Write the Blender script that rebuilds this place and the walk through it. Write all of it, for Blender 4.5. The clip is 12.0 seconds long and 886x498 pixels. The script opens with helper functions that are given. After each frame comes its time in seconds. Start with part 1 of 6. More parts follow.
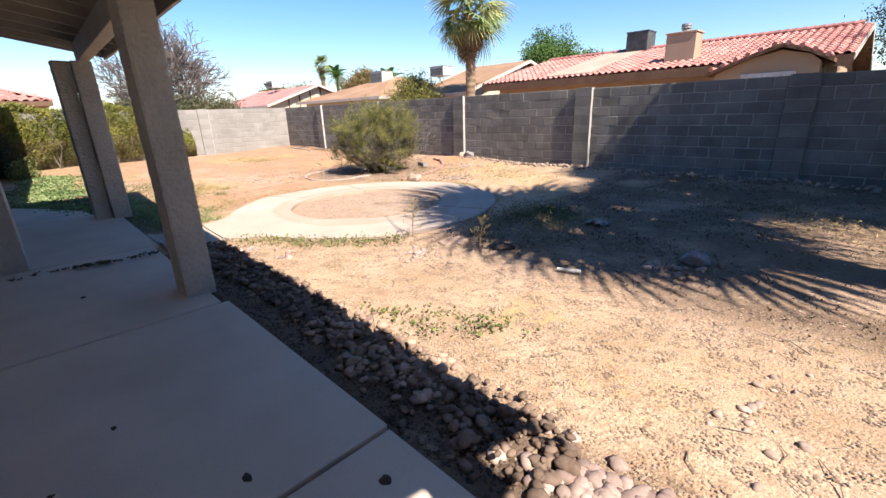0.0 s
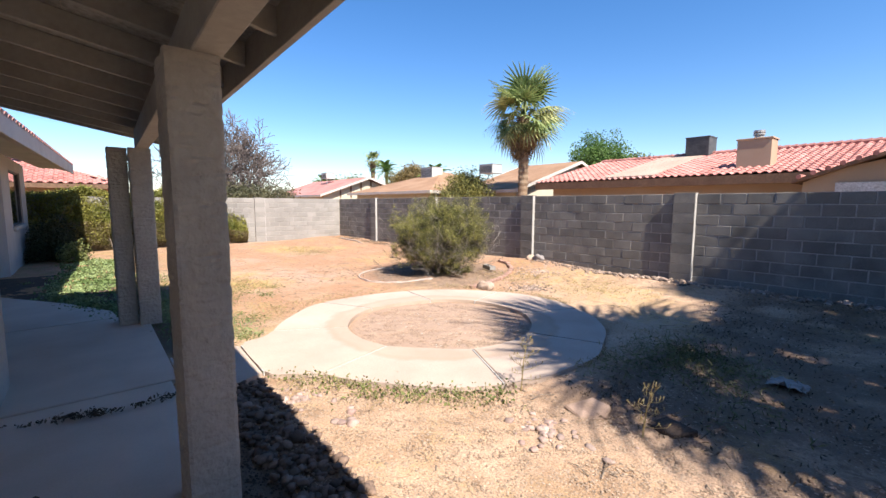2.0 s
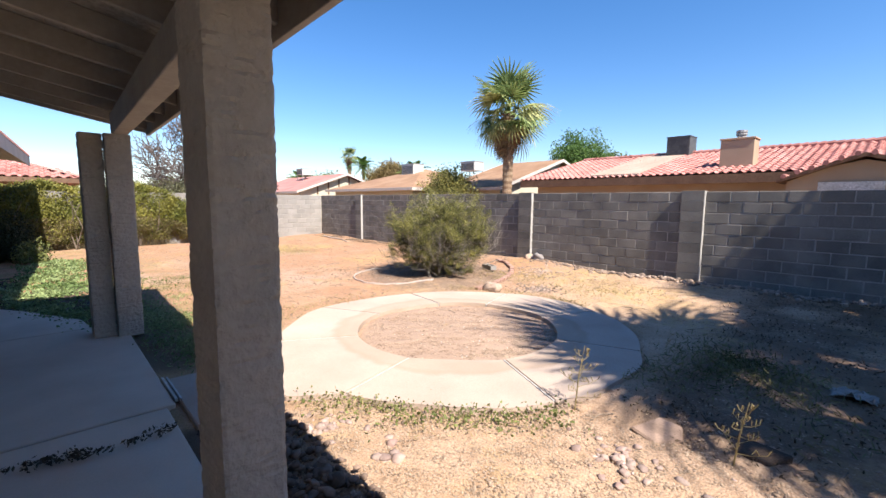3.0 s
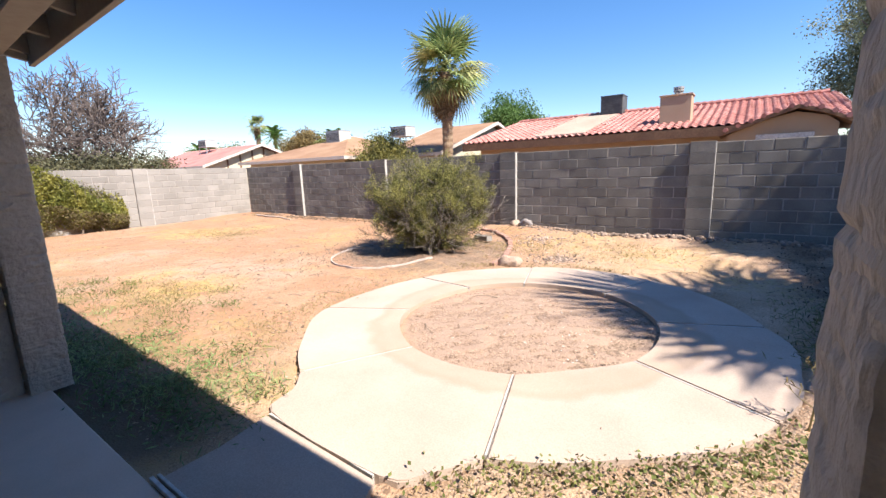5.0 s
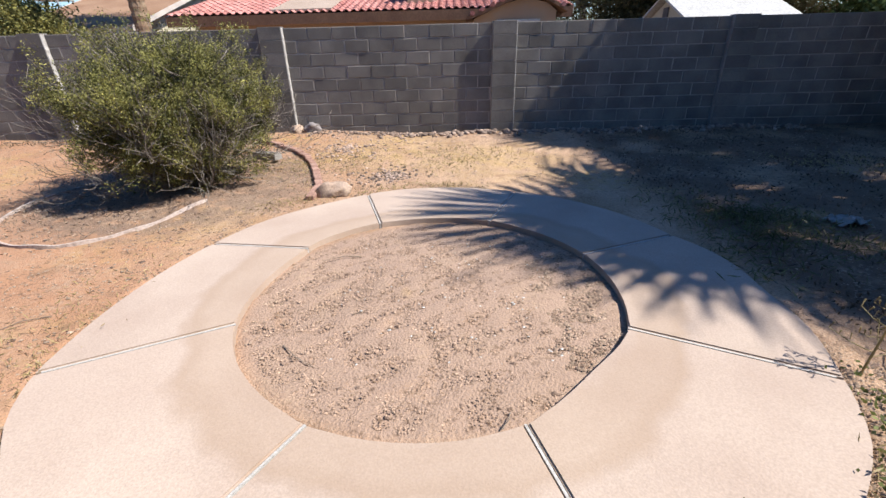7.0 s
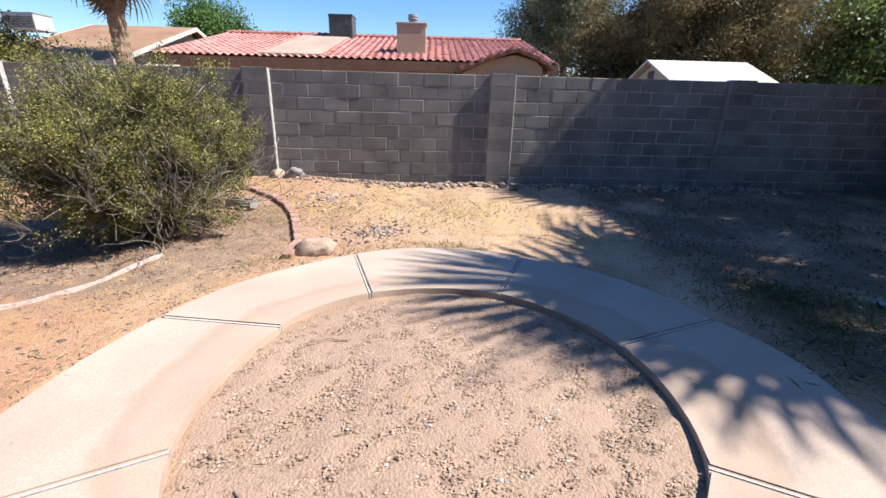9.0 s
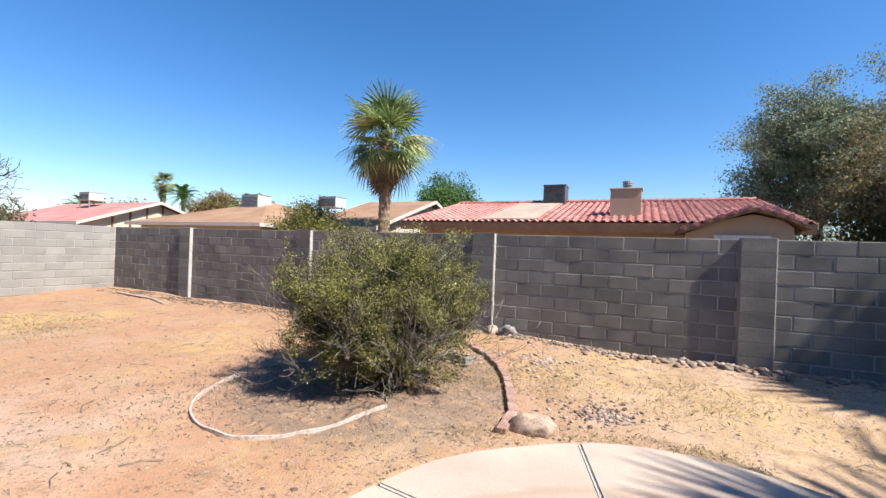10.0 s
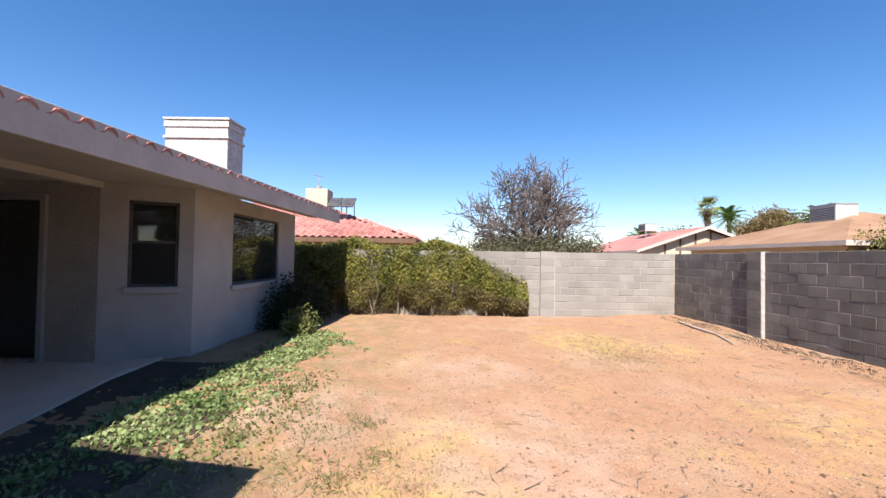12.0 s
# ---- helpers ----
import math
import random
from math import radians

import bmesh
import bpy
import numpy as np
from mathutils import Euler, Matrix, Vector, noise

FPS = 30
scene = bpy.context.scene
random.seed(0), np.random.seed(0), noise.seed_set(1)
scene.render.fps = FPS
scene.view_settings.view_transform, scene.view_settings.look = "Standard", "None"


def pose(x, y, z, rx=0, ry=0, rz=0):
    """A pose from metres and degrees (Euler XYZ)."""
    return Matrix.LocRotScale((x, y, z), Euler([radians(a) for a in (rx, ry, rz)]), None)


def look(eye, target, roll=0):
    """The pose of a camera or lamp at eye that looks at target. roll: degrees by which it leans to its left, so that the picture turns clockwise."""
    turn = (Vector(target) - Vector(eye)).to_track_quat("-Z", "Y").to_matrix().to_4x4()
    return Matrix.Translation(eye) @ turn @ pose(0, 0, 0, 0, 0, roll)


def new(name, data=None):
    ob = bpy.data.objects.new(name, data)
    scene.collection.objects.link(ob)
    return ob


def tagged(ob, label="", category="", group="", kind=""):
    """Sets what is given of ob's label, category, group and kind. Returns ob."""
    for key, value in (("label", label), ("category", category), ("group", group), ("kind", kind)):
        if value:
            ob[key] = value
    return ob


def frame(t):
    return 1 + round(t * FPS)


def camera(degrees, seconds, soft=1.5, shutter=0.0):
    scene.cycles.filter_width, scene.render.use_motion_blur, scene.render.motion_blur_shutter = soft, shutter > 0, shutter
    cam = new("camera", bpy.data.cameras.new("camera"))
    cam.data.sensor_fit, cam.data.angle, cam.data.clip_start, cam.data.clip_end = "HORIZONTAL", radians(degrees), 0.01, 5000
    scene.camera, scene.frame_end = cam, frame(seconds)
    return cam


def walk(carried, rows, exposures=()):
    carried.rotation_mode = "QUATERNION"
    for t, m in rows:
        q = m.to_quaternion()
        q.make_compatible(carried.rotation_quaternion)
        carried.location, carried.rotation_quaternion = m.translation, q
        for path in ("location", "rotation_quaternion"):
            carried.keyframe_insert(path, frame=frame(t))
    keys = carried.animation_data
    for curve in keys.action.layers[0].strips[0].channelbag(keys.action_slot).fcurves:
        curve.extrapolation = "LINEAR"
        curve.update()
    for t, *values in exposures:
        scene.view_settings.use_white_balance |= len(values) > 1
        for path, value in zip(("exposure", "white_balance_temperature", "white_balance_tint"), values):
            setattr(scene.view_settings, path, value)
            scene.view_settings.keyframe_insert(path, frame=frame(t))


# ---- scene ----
cam = camera(92.7, 12.0)
PATH = [
    (0, (4.273, -0.318, 1.464), (2.912, 1.008, 0.842), -2.0),
    (0.5, (4.043, -0.108, 1.444), (3.028, 1.495, 0.815), -1.6),
    (1, (3.603, -0.011, 1.508), (2.429, 1.543, 1.055), -0.3),
    (1.5, (3.167, 0.048, 1.602), (1.718, 1.4, 1.337), -0.6),
    (2, (2.7, 0.123, 1.614), (1.174, 1.397, 1.402), 0.2),
    (2.5, (2.303, 0.104, 1.6), (0.834, 1.441, 1.371), 0.7),
    (3, (1.989, 0.015, 1.593), (0.543, 1.379, 1.371), 0.5),
    (4.8, (0.208, -0.065, 1.51), (-1.049, 1.461, 1.21), -1.4),
    (5, (0.027, 0.024, 1.491), (-1.12, 1.621, 1.124), -1.9),
    (5.5, (-0.408, 0.265, 1.471), (-1.186, 2.015, 0.895), -2.7),
    (6, (-0.782, 0.575, 1.434), (-1.223, 2.383, 0.702), -2.9),
    (6.5, (-1.184, 0.932, 1.445), (-1.389, 2.749, 0.635), -2.0),
    (7, (-1.529, 1.299, 1.471), (-1.584, 3.104, 0.611), -1.5),
    (8.8, (-1.722, 1.927, 1.426), (-1.592, 3.728, 0.565), 1.2),
    (9, (-1.736, 1.929, 1.457), (-1.685, 3.812, 0.786), 1.5),
    (9.5, (-1.82, 2.045, 1.537), (-2.223, 4.003, 1.468), 1.4),
    (10, (-2.07, 2.193, 1.55), (-2.921, 4.003, 1.548), 2.1),
    (10.5, (-2.378, 2.353, 1.58), (-3.705, 3.849, 1.585), 1.9),
    (11, (-2.712, 2.459, 1.623), (-4.515, 3.324, 1.638), 1.7),
    (11.5, (-3.165, 2.537, 1.614), (-5.141, 2.844, 1.639), 1.2),
    (12, (-3.707, 2.725, 1.601), (-5.706, 2.705, 1.646), 0.9),
]
walk(cam, [(t, look(eye, target, roll)) for t, eye, target, roll in PATH],
     [(0, 1.42, 6950, 10), (1.2, 1.38, 6850, 10), (3.0, 1.37, 6800, 10), (4.6, 1.47, 6850, 11), (5.2, 1.41, 6850, 11), (5.6, 1.23, 6650, 10),
      (6.5, 0.97, 6500, 9), (9.0, 1.22, 6500, 9), (9.6, 1.3, 6550, 4), (10.4, 1.1, 6550, 9), (12.0, 1.2, 6800, 11)])

SUN_TO = Vector((2.0, -0.25, 2.4)).normalized()
elev = math.asin(SUN_TO.z)
azim = math.atan2(SUN_TO.x, SUN_TO.y)
world = bpy.data.worlds.new("world")
scene.world = world
world.use_nodes = True
sky = world.node_tree.nodes.new("ShaderNodeTexSky")
sky.sky_type, sky.sun_disc = "NISHITA", False
sky.sun_elevation, sky.sun_rotation = elev, azim
sky.air_density, sky.dust_density, sky.ozone_density = 1.0, 0.3, 2.5
bgn = world.node_tree.nodes["Background"]
tint = world.node_tree.nodes.new("ShaderNodeHueSaturation")
tint.inputs["Saturation"].default_value = 1.3
world.node_tree.links.new(sky.outputs[0], tint.inputs["Color"])
blue = world.node_tree.nodes.new("ShaderNodeMix")
blue.data_type, blue.blend_type = "RGBA", "MULTIPLY"
blue.inputs[0].default_value, blue.inputs[7].default_value = 1.0, (0.94, 0.93, 1.045, 1)
world.node_tree.links.new(tint.outputs[0], blue.inputs[6])
world.node_tree.links.new(blue.outputs[2], bgn.inputs[0])
bgn.inputs[1].default_value = 0.082
sun = new("sun", bpy.data.lights.new("sun", "SUN"))
sun.data.energy, sun.data.angle, sun.data.color = 5.0, radians(0.53), (1.0, 0.935, 0.865)
sun.matrix_basis = look((20, -2, 24), (20 - SUN_TO.x, -2 - SUN_TO.y, 24 - SUN_TO.z))


# ---- materials ----


def surface(name, a, b, scale=3.0, fine=60.0, rough=0.85, bump=0.3, speck=None, speck_scale=120.0, amount=0.35, metal=0.0, dist=0.01, island=0.0, objvar=0.0):
    """Two colours mixed by a large and a fine noise, with specks and relief."""
    m = bpy.data.materials.new(name)
    m.use_nodes = True
    nt = m.node_tree
    n, l = nt.nodes, nt.links
    bs = n["Principled BSDF"]
    tc = n.new("ShaderNodeTexCoord")
    n1, n2 = n.new("ShaderNodeTexNoise"), n.new("ShaderNodeTexNoise")
    n1.inputs["Scale"].default_value, n1.inputs["Detail"].default_value = scale, 5
    n2.inputs["Scale"].default_value, n2.inputs["Detail"].default_value = fine, 4
    geo = n.new("ShaderNodeNewGeometry")
    for q in (n1, n2):
        l.new(geo.outputs["Position"], q.inputs["Vector"])
    ramp = n.new("ShaderNodeValToRGB")
    ramp.color_ramp.elements[0].position, ramp.color_ramp.elements[1].position = 0.33, 0.67
    ramp.color_ramp.elements[0].color, ramp.color_ramp.elements[1].color = (*a, 1), (*b, 1)
    l.new(n1.outputs[0], ramp.inputs[0])
    hsv = n.new("ShaderNodeHueSaturation")
    l.new(ramp.outputs[0], hsv.inputs["Color"])
    mr = n.new("ShaderNodeMapRange")
    mr.inputs["From Min"].default_value, mr.inputs["From Max"].default_value = 0.25, 0.75
    mr.inputs["To Min"].default_value, mr.inputs["To Max"].default_value = 1 - amount, 1 + amount
    l.new(n2.outputs[0], mr.inputs["Value"])
    val = mr.outputs[0]
    for k, src in ((island, geo.outputs["Random Per Island"]), (objvar, None)):
        if k:
            if src is None:
                src = n.new("ShaderNodeObjectInfo").outputs["Random"]
            r2 = n.new("ShaderNodeMapRange")
            r2.inputs["To Min"].default_value, r2.inputs["To Max"].default_value = 1 - k, 1 + k
            l.new(src, r2.inputs["Value"])
            mu = n.new("ShaderNodeMath")
            mu.operation = "MULTIPLY"
            l.new(val, mu.inputs[0]), l.new(r2.outputs[0], mu.inputs[1])
            val = mu.outputs[0]
    l.new(val, hsv.inputs["Value"])
    col = hsv.outputs[0]
    if speck:
        v = n.new("ShaderNodeTexVoronoi")
        v.inputs["Scale"].default_value = speck_scale
        l.new(geo.outputs["Position"], v.inputs["Vector"])
        cr = n.new("ShaderNodeValToRGB")
        cr.color_ramp.elements[0].position, cr.color_ramp.elements[1].position = 0.12, 0.3
        cr.color_ramp.elements[0].color, cr.color_ramp.elements[1].color = (1, 1, 1, 1), (0, 0, 0, 1)
        l.new(v.outputs["Distance"], cr.inputs[0])
        mx = n.new("ShaderNodeMix")
        mx.data_type = "RGBA"
        l.new(cr.outputs[0], mx.inputs[0]), l.new(col, mx.inputs[6])
        mx.inputs[7].default_value = (*speck, 1)
        col = mx.outputs[2]
    l.new(col, bs.inputs["Base Color"])
    bs.inputs["Roughness"].default_value, bs.inputs["Metallic"].default_value = rough, metal
    bs.inputs["Specular IOR Level"].default_value = 0.3
    if bump:
        bp = n.new("ShaderNodeBump")
        bp.inputs["Strength"].default_value, bp.inputs["Distance"].default_value = bump, dist
        l.new(n2.outputs[0], bp.inputs["Height"]), l.new(bp.outputs[0], bs.inputs["Normal"])
    return m


def leafy(name, a, b, island=0.35, scale=1.5):
    m = surface(name, a, b, scale=scale, fine=12, rough=0.6, bump=0, amount=0.2, island=island)
    n, l = m.node_tree.nodes, m.node_tree.links
    bs = n["Principled BSDF"]
    tr = n.new("ShaderNodeBsdfTranslucent")
    mix = n.new("ShaderNodeMixShader")
    mix.inputs[0].default_value = 0.3
    l.new(bs.inputs["Base Color"].links[0].from_socket, tr.inputs[0])
    l.new(bs.outputs[0], mix.inputs[1]), l.new(tr.outputs[0], mix.inputs[2])
    l.new(mix.outputs[0], n["Material Output"].inputs[0])
    return m


def soil_material():
    m = surface("dry_soil", (0.3, 0.195, 0.12), (0.43, 0.295, 0.205), scale=1.6, fine=75, rough=0.95, bump=0.7, amount=0.4, dist=0.018, speck=(0.37, 0.314, 0.252), speck_scale=70)
    n, l = m.node_tree.nodes, m.node_tree.links
    bs = n["Principled BSDF"]
    src = bs.inputs["Base Color"].links[0].from_socket
    geo = n.new("ShaderNodeNewGeometry")
    sep = n.new("ShaderNodeSeparateXYZ")
    l.new(geo.outputs["Position"], sep.inputs[0])

    def mixed(src, colour, fac):
        mx = n.new("ShaderNodeMix")
        mx.data_type = "RGBA"
        l.new(fac, mx.inputs[0]), l.new(src, mx.inputs[6])
        mx.inputs[7].default_value = (*colour, 1)
        return mx.outputs[2]

    def blotch(scale, lo, hi, offset):
        mp = n.new("ShaderNodeMapping")
        mp.inputs["Location"].default_value = (offset, offset * 2, 0)
        l.new(geo.outputs["Position"], mp.inputs[0])
        t = n.new("ShaderNodeTexNoise")
        t.inputs["Scale"].default_value, t.inputs["Detail"].default_value = scale, 7
        l.new(mp.outputs[0], t.inputs["Vector"])
        r = n.new("ShaderNodeMapRange")
        r.inputs["From Min"].default_value, r.inputs["From Max"].default_value = lo, hi
        l.new(t.outputs[0], r.inputs["Value"])
        return r.outputs[0]

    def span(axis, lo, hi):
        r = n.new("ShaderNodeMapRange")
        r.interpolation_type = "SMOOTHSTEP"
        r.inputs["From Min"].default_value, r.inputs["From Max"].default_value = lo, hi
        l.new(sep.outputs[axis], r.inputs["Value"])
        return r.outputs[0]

    def times(x, y, k=1.0):
        q = n.new("ShaderNodeMath")
        q.operation = "MULTIPLY"
        l.new(x, q.inputs[0]), l.new(y, q.inputs[1])
        if k == 1.0:
            return q.outputs[0]
        w = n.new("ShaderNodeMath")
        w.operation = "MULTIPLY"
        l.new(q.outputs[0], w.inputs[0])
        w.inputs[1].default_value = k
        return w.outputs[0]

    c = mixed(src, (0.33, 0.175, 0.1), times(span(0, -1.5, -4.5), blotch(0.5, 0.25, 0.5, 3.0), 0.8))
    c = mixed(c, (0.37, 0.26, 0.1), times(blotch(0.9, 0.52, 0.68, 11.0), blotch(9, 0.4, 0.6, 2.0), 0.7))
    c = mixed(c, (0.168, 0.162, 0.067), times(times(span(1, 3.2, 0.8), span(0, -1.8, -3.0)), blotch(2.5, 0.42, 0.6, 5.0), 0.55))
    c = mixed(c, (0.19, 0.118, 0.073), blotch(3.5, 0.6, 0.8, 8.0))

    def near(px, py, r0, r1):
        v = n.new("ShaderNodeVectorMath")
        v.operation = "DISTANCE"
        l.new(geo.outputs["Position"], v.inputs[0])
        v.inputs[1].default_value = (px, py, 0)
        w = n.new("ShaderNodeMapRange")
        w.interpolation_type = "SMOOTHSTEP"
        w.inputs["From Min"].default_value, w.inputs["From Max"].default_value = r1, r0
        l.new(v.outputs["Value"], w.inputs["Value"])
        return w.outputs[0]

    straw = blotch(5, 0.35, 0.62, 31.0)
    for px, py, r0, r1, k in ((-12.1, 5.5, 0.4, 1.5, 1.0), (-11.3, 6.7, 0.1, 0.9, 0.8), (-8.0, 6.5, 0.2, 1.2, 0.6), (-6.2, 2.6, 0.2, 1.1, 1.0), (-7.5, 2.7, 0.1, 0.8, 0.9), (-2.6, 7.9, 0.4, 1.6, 0.45), (-0.9, 7.2, 0.4, 1.5, 0.4), (-4.0, 5.0, 0.1, 0.9, 0.4)):
        c = mixed(c, (0.43, 0.31, 0.12), times(near(px, py, r0, r1), straw, k))
    for px, py, r0, r1 in ((-7.3, 3.4, 0.3, 1.4), (-9.8, 3.2, 0.2, 1.2), (-6.0, 3.9, 0.2, 1.2), (-8.0, 1.3, 0.3, 1.3)):
        c = mixed(c, (0.4, 0.29, 0.225), times(near(px, py, r0, r1), blotch(2.0, 0.35, 0.6, 17.0), 0.7))
    c = mixed(c, (0.23, 0.14, 0.085), times(blotch(7, 0.5, 0.68, 51.0), blotch(0.7, 0.35, 0.6, 9.0), 0.6))
    c = mixed(c, (0.3, 0.215, 0.165), times(near(-1.66, 3.76, 1.15, 1.3), blotch(4, 0.2, 0.4, 61.0), 0.85))
    # dark border soil, spread out to the patio roof's shadow edge
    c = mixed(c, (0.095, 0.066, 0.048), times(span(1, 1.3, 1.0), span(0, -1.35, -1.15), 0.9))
    # soil west of the path darkened to deepen the patio roof's shade
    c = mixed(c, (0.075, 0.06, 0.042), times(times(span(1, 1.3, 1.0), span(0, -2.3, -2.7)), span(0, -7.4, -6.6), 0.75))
    # soil darkened over the palms' shaded ground to deepen that shade, broken by noise
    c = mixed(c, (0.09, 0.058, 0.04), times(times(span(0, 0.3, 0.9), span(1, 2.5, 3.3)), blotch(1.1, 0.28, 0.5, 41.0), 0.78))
    # the bed round the bush is of greyer, littered earth
    vm = n.new("ShaderNodeVectorMath")
    vm.operation = "DISTANCE"
    l.new(geo.outputs["Position"], vm.inputs[0])
    vm.inputs[1].default_value = (-4.75, 6.2, 0)
    r = n.new("ShaderNodeMapRange")
    r.inputs["From Min"].default_value, r.inputs["From Max"].default_value = 1.75, 1.35
    l.new(vm.outputs["Value"], r.inputs["Value"])
    c = mixed(c, (0.17, 0.125, 0.095), times(r.outputs[0], blotch(6, 0.25, 0.5, 4.0), 0.8))
    c = mixed(c, (0.36, 0.26, 0.18), times(blotch(1.7, 0.5, 0.66, 21.0), blotch(22, 0.4, 0.62, 1.0), 0.6))
    c = mixed(c, (0.12, 0.075, 0.05), times(blotch(26, 0.56, 0.68, 14.0), blotch(2.2, 0.36, 0.56, 7.0), 0.75))
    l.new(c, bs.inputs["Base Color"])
    return m


def stained(m, colour, centre, lo, hi, amount, edge=0.12):
    """Tints a material in a ring of its own round a point, broken by noise."""
    n, l = m.node_tree.nodes, m.node_tree.links
    bs = n["Principled BSDF"]
    geo = n.new("ShaderNodeNewGeometry")
    wob = n.new("ShaderNodeTexNoise")
    wob.inputs["Scale"].default_value, wob.inputs["Detail"].default_value = 2.2, 5
    l.new(geo.outputs["Position"], wob.inputs["Vector"])
    d = n.new("ShaderNodeVectorMath")
    d.operation = "DISTANCE"
    l.new(geo.outputs["Position"], d.inputs[0])
    d.inputs[1].default_value = (*centre, 0.03)
    sh = n.new("ShaderNodeMath")
    sh.operation = "MULTIPLY_ADD"
    l.new(wob.outputs[0], sh.inputs[0])
    sh.inputs[1].default_value = 0.35
    l.new(d.outputs["Value"], sh.inputs[2])
    prod = None
    for a, b in ((lo + 0.175 - edge, lo + 0.175), (hi + 0.175 + edge * 0.4, hi + 0.175)):
        r = n.new("ShaderNodeMapRange")
        r.inputs["From Min"].default_value, r.inputs["From Max"].default_value = a, b
        l.new(sh.outputs[0], r.inputs["Value"])
        if prod is None:
            prod = r
        else:
            k = n.new("ShaderNodeMath")
            k.operation = "MULTIPLY"
            l.new(prod.outputs[0], k.inputs[0]), l.new(r.outputs[0], k.inputs[1])
            prod = k
    k = n.new("ShaderNodeMath")
    k.operation = "MULTIPLY"
    l.new(prod.outputs[0], k.inputs[0])
    k.inputs[1].default_value = amount
    mx = n.new("ShaderNodeMix")
    mx.data_type = "RGBA"
    l.new(k.outputs[0], mx.inputs[0]), l.new(bs.inputs["Base Color"].links[0].from_socket, mx.inputs[6])
    mx.inputs[7].default_value = (*colour, 1)
    l.new(mx.outputs[2], bs.inputs["Base Color"])
    return m


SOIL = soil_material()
CONCRETE = surface("patio_concrete", (0.47, 0.39, 0.315), (0.57, 0.475, 0.39), scale=1.6, fine=140, rough=0.8, bump=0.12, amount=0.06, dist=0.003)
RINGCON = surface("pale_concrete", (0.345, 0.27, 0.222), (0.405, 0.33, 0.275), scale=1.5, fine=110, rough=0.85, bump=0.35, amount=0.14, dist=0.004, objvar=0.05)
stained(RINGCON, (0.29, 0.205, 0.135), (-1.66, 3.76), 1.25, 1.5, 0.32, 0.1)
stained(RINGCON, (0.24, 0.165, 0.11), (-1.66, 3.76), 1.48, 1.54, 0.18, 0.06)
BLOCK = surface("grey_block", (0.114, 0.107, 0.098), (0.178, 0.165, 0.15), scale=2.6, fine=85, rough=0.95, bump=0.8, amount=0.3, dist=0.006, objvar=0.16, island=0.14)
BLOCKPALE = surface("pale_block", (0.207, 0.196, 0.182), (0.258, 0.246, 0.23), scale=1.2, fine=100, rough=0.95, bump=0.4, amount=0.1, dist=0.004, objvar=0.1, island=0.08)
MORTAR = surface("mortar", (0.22, 0.203, 0.192), (0.31, 0.285, 0.265), scale=3, fine=120, rough=0.95, bump=0.3, dist=0.003)
MORTARW = surface("white_mortar", (0.347, 0.336, 0.319), (0.403, 0.392, 0.375), scale=6, fine=120, rough=0.9, bump=0.3, dist=0.003)
STUCCO = surface("painted_block", (0.37, 0.33, 0.285), (0.45, 0.405, 0.35), scale=2.2, fine=28, rough=0.85, bump=0.9, amount=0.08, dist=0.02)
WHITEPAINT = surface("white_paint", (0.34, 0.33, 0.315), (0.41, 0.395, 0.378), scale=2.0, fine=30, rough=0.6, bump=0.1, amount=0.04, dist=0.003)
WOODPAINT = surface("painted_wood", (0.28, 0.258, 0.23), (0.336, 0.314, 0.28), scale=3, fine=25, rough=0.7, bump=0.3, amount=0.09, dist=0.004)
PANEL = surface("roof_deck", (0.246, 0.23, 0.207), (0.291, 0.274, 0.246), scale=4, fine=30, rough=0.8, bump=0.2, dist=0.003)
TRIM = surface("trim_paint", (0.42, 0.38, 0.345), (0.5, 0.455, 0.415), scale=2, fine=20, rough=0.6, bump=0.1, amount=0.06, dist=0.002)
TILE = surface("clay_tile", (0.33, 0.135, 0.115), (0.42, 0.21, 0.185), scale=0.9, fine=14, rough=0.75, bump=0.3, amount=0.22, dist=0.006, island=0.2, objvar=0.12)
SHINGLE = surface("tan_shingle", (0.224, 0.129, 0.078), (0.291, 0.185, 0.118), scale=0.8, fine=25, rough=0.95, bump=0.4, amount=0.2, dist=0.01, island=0.12)
ROLLROOF = surface("flat_patch_roof", (0.308, 0.235, 0.185), (0.364, 0.291, 0.235), scale=0.8, fine=20, rough=0.9, bump=0.2)
TANWALL = surface("tan_stucco", (0.308, 0.224, 0.157), (0.347, 0.263, 0.19), scale=1.0, fine=40, rough=0.95, bump=0.3, amount=0.07)
CREAMWALL = surface("cream_stucco", (0.403, 0.37, 0.28), (0.448, 0.414, 0.325), scale=1.0, fine=40, rough=0.95, bump=0.3, amount=0.06)
BROWN = surface("brown_fascia", (0.112, 0.062, 0.039), (0.151, 0.09, 0.056), scale=2, fine=20, rough=0.7, bump=0.1)
DARKWOOD = surface("dark_opening", (0.02, 0.02, 0.02), (0.035, 0.03, 0.03), scale=2, fine=20, rough=0.5, bump=0)
METAL = surface("galvanised", (0.28, 0.28, 0.28), (0.347, 0.347, 0.347), scale=4, fine=20, rough=0.45, bump=0.05, metal=0.3)
DARKMETAL = surface("dark_metal", (0.06, 0.06, 0.065), (0.1, 0.1, 0.1), scale=4, fine=20, rough=0.5, bump=0.05, metal=0.2)
WHITEMETAL = surface("white_metal", (0.392, 0.392, 0.381), (0.448, 0.448, 0.437), scale=3, fine=20, rough=0.5, bump=0.05)
STONE = surface("river_stone", (0.16, 0.118, 0.095), (0.29, 0.22, 0.178), scale=5, fine=80, rough=0.8, bump=0.15, amount=0.12, island=0.35, objvar=0.35, dist=0.002)
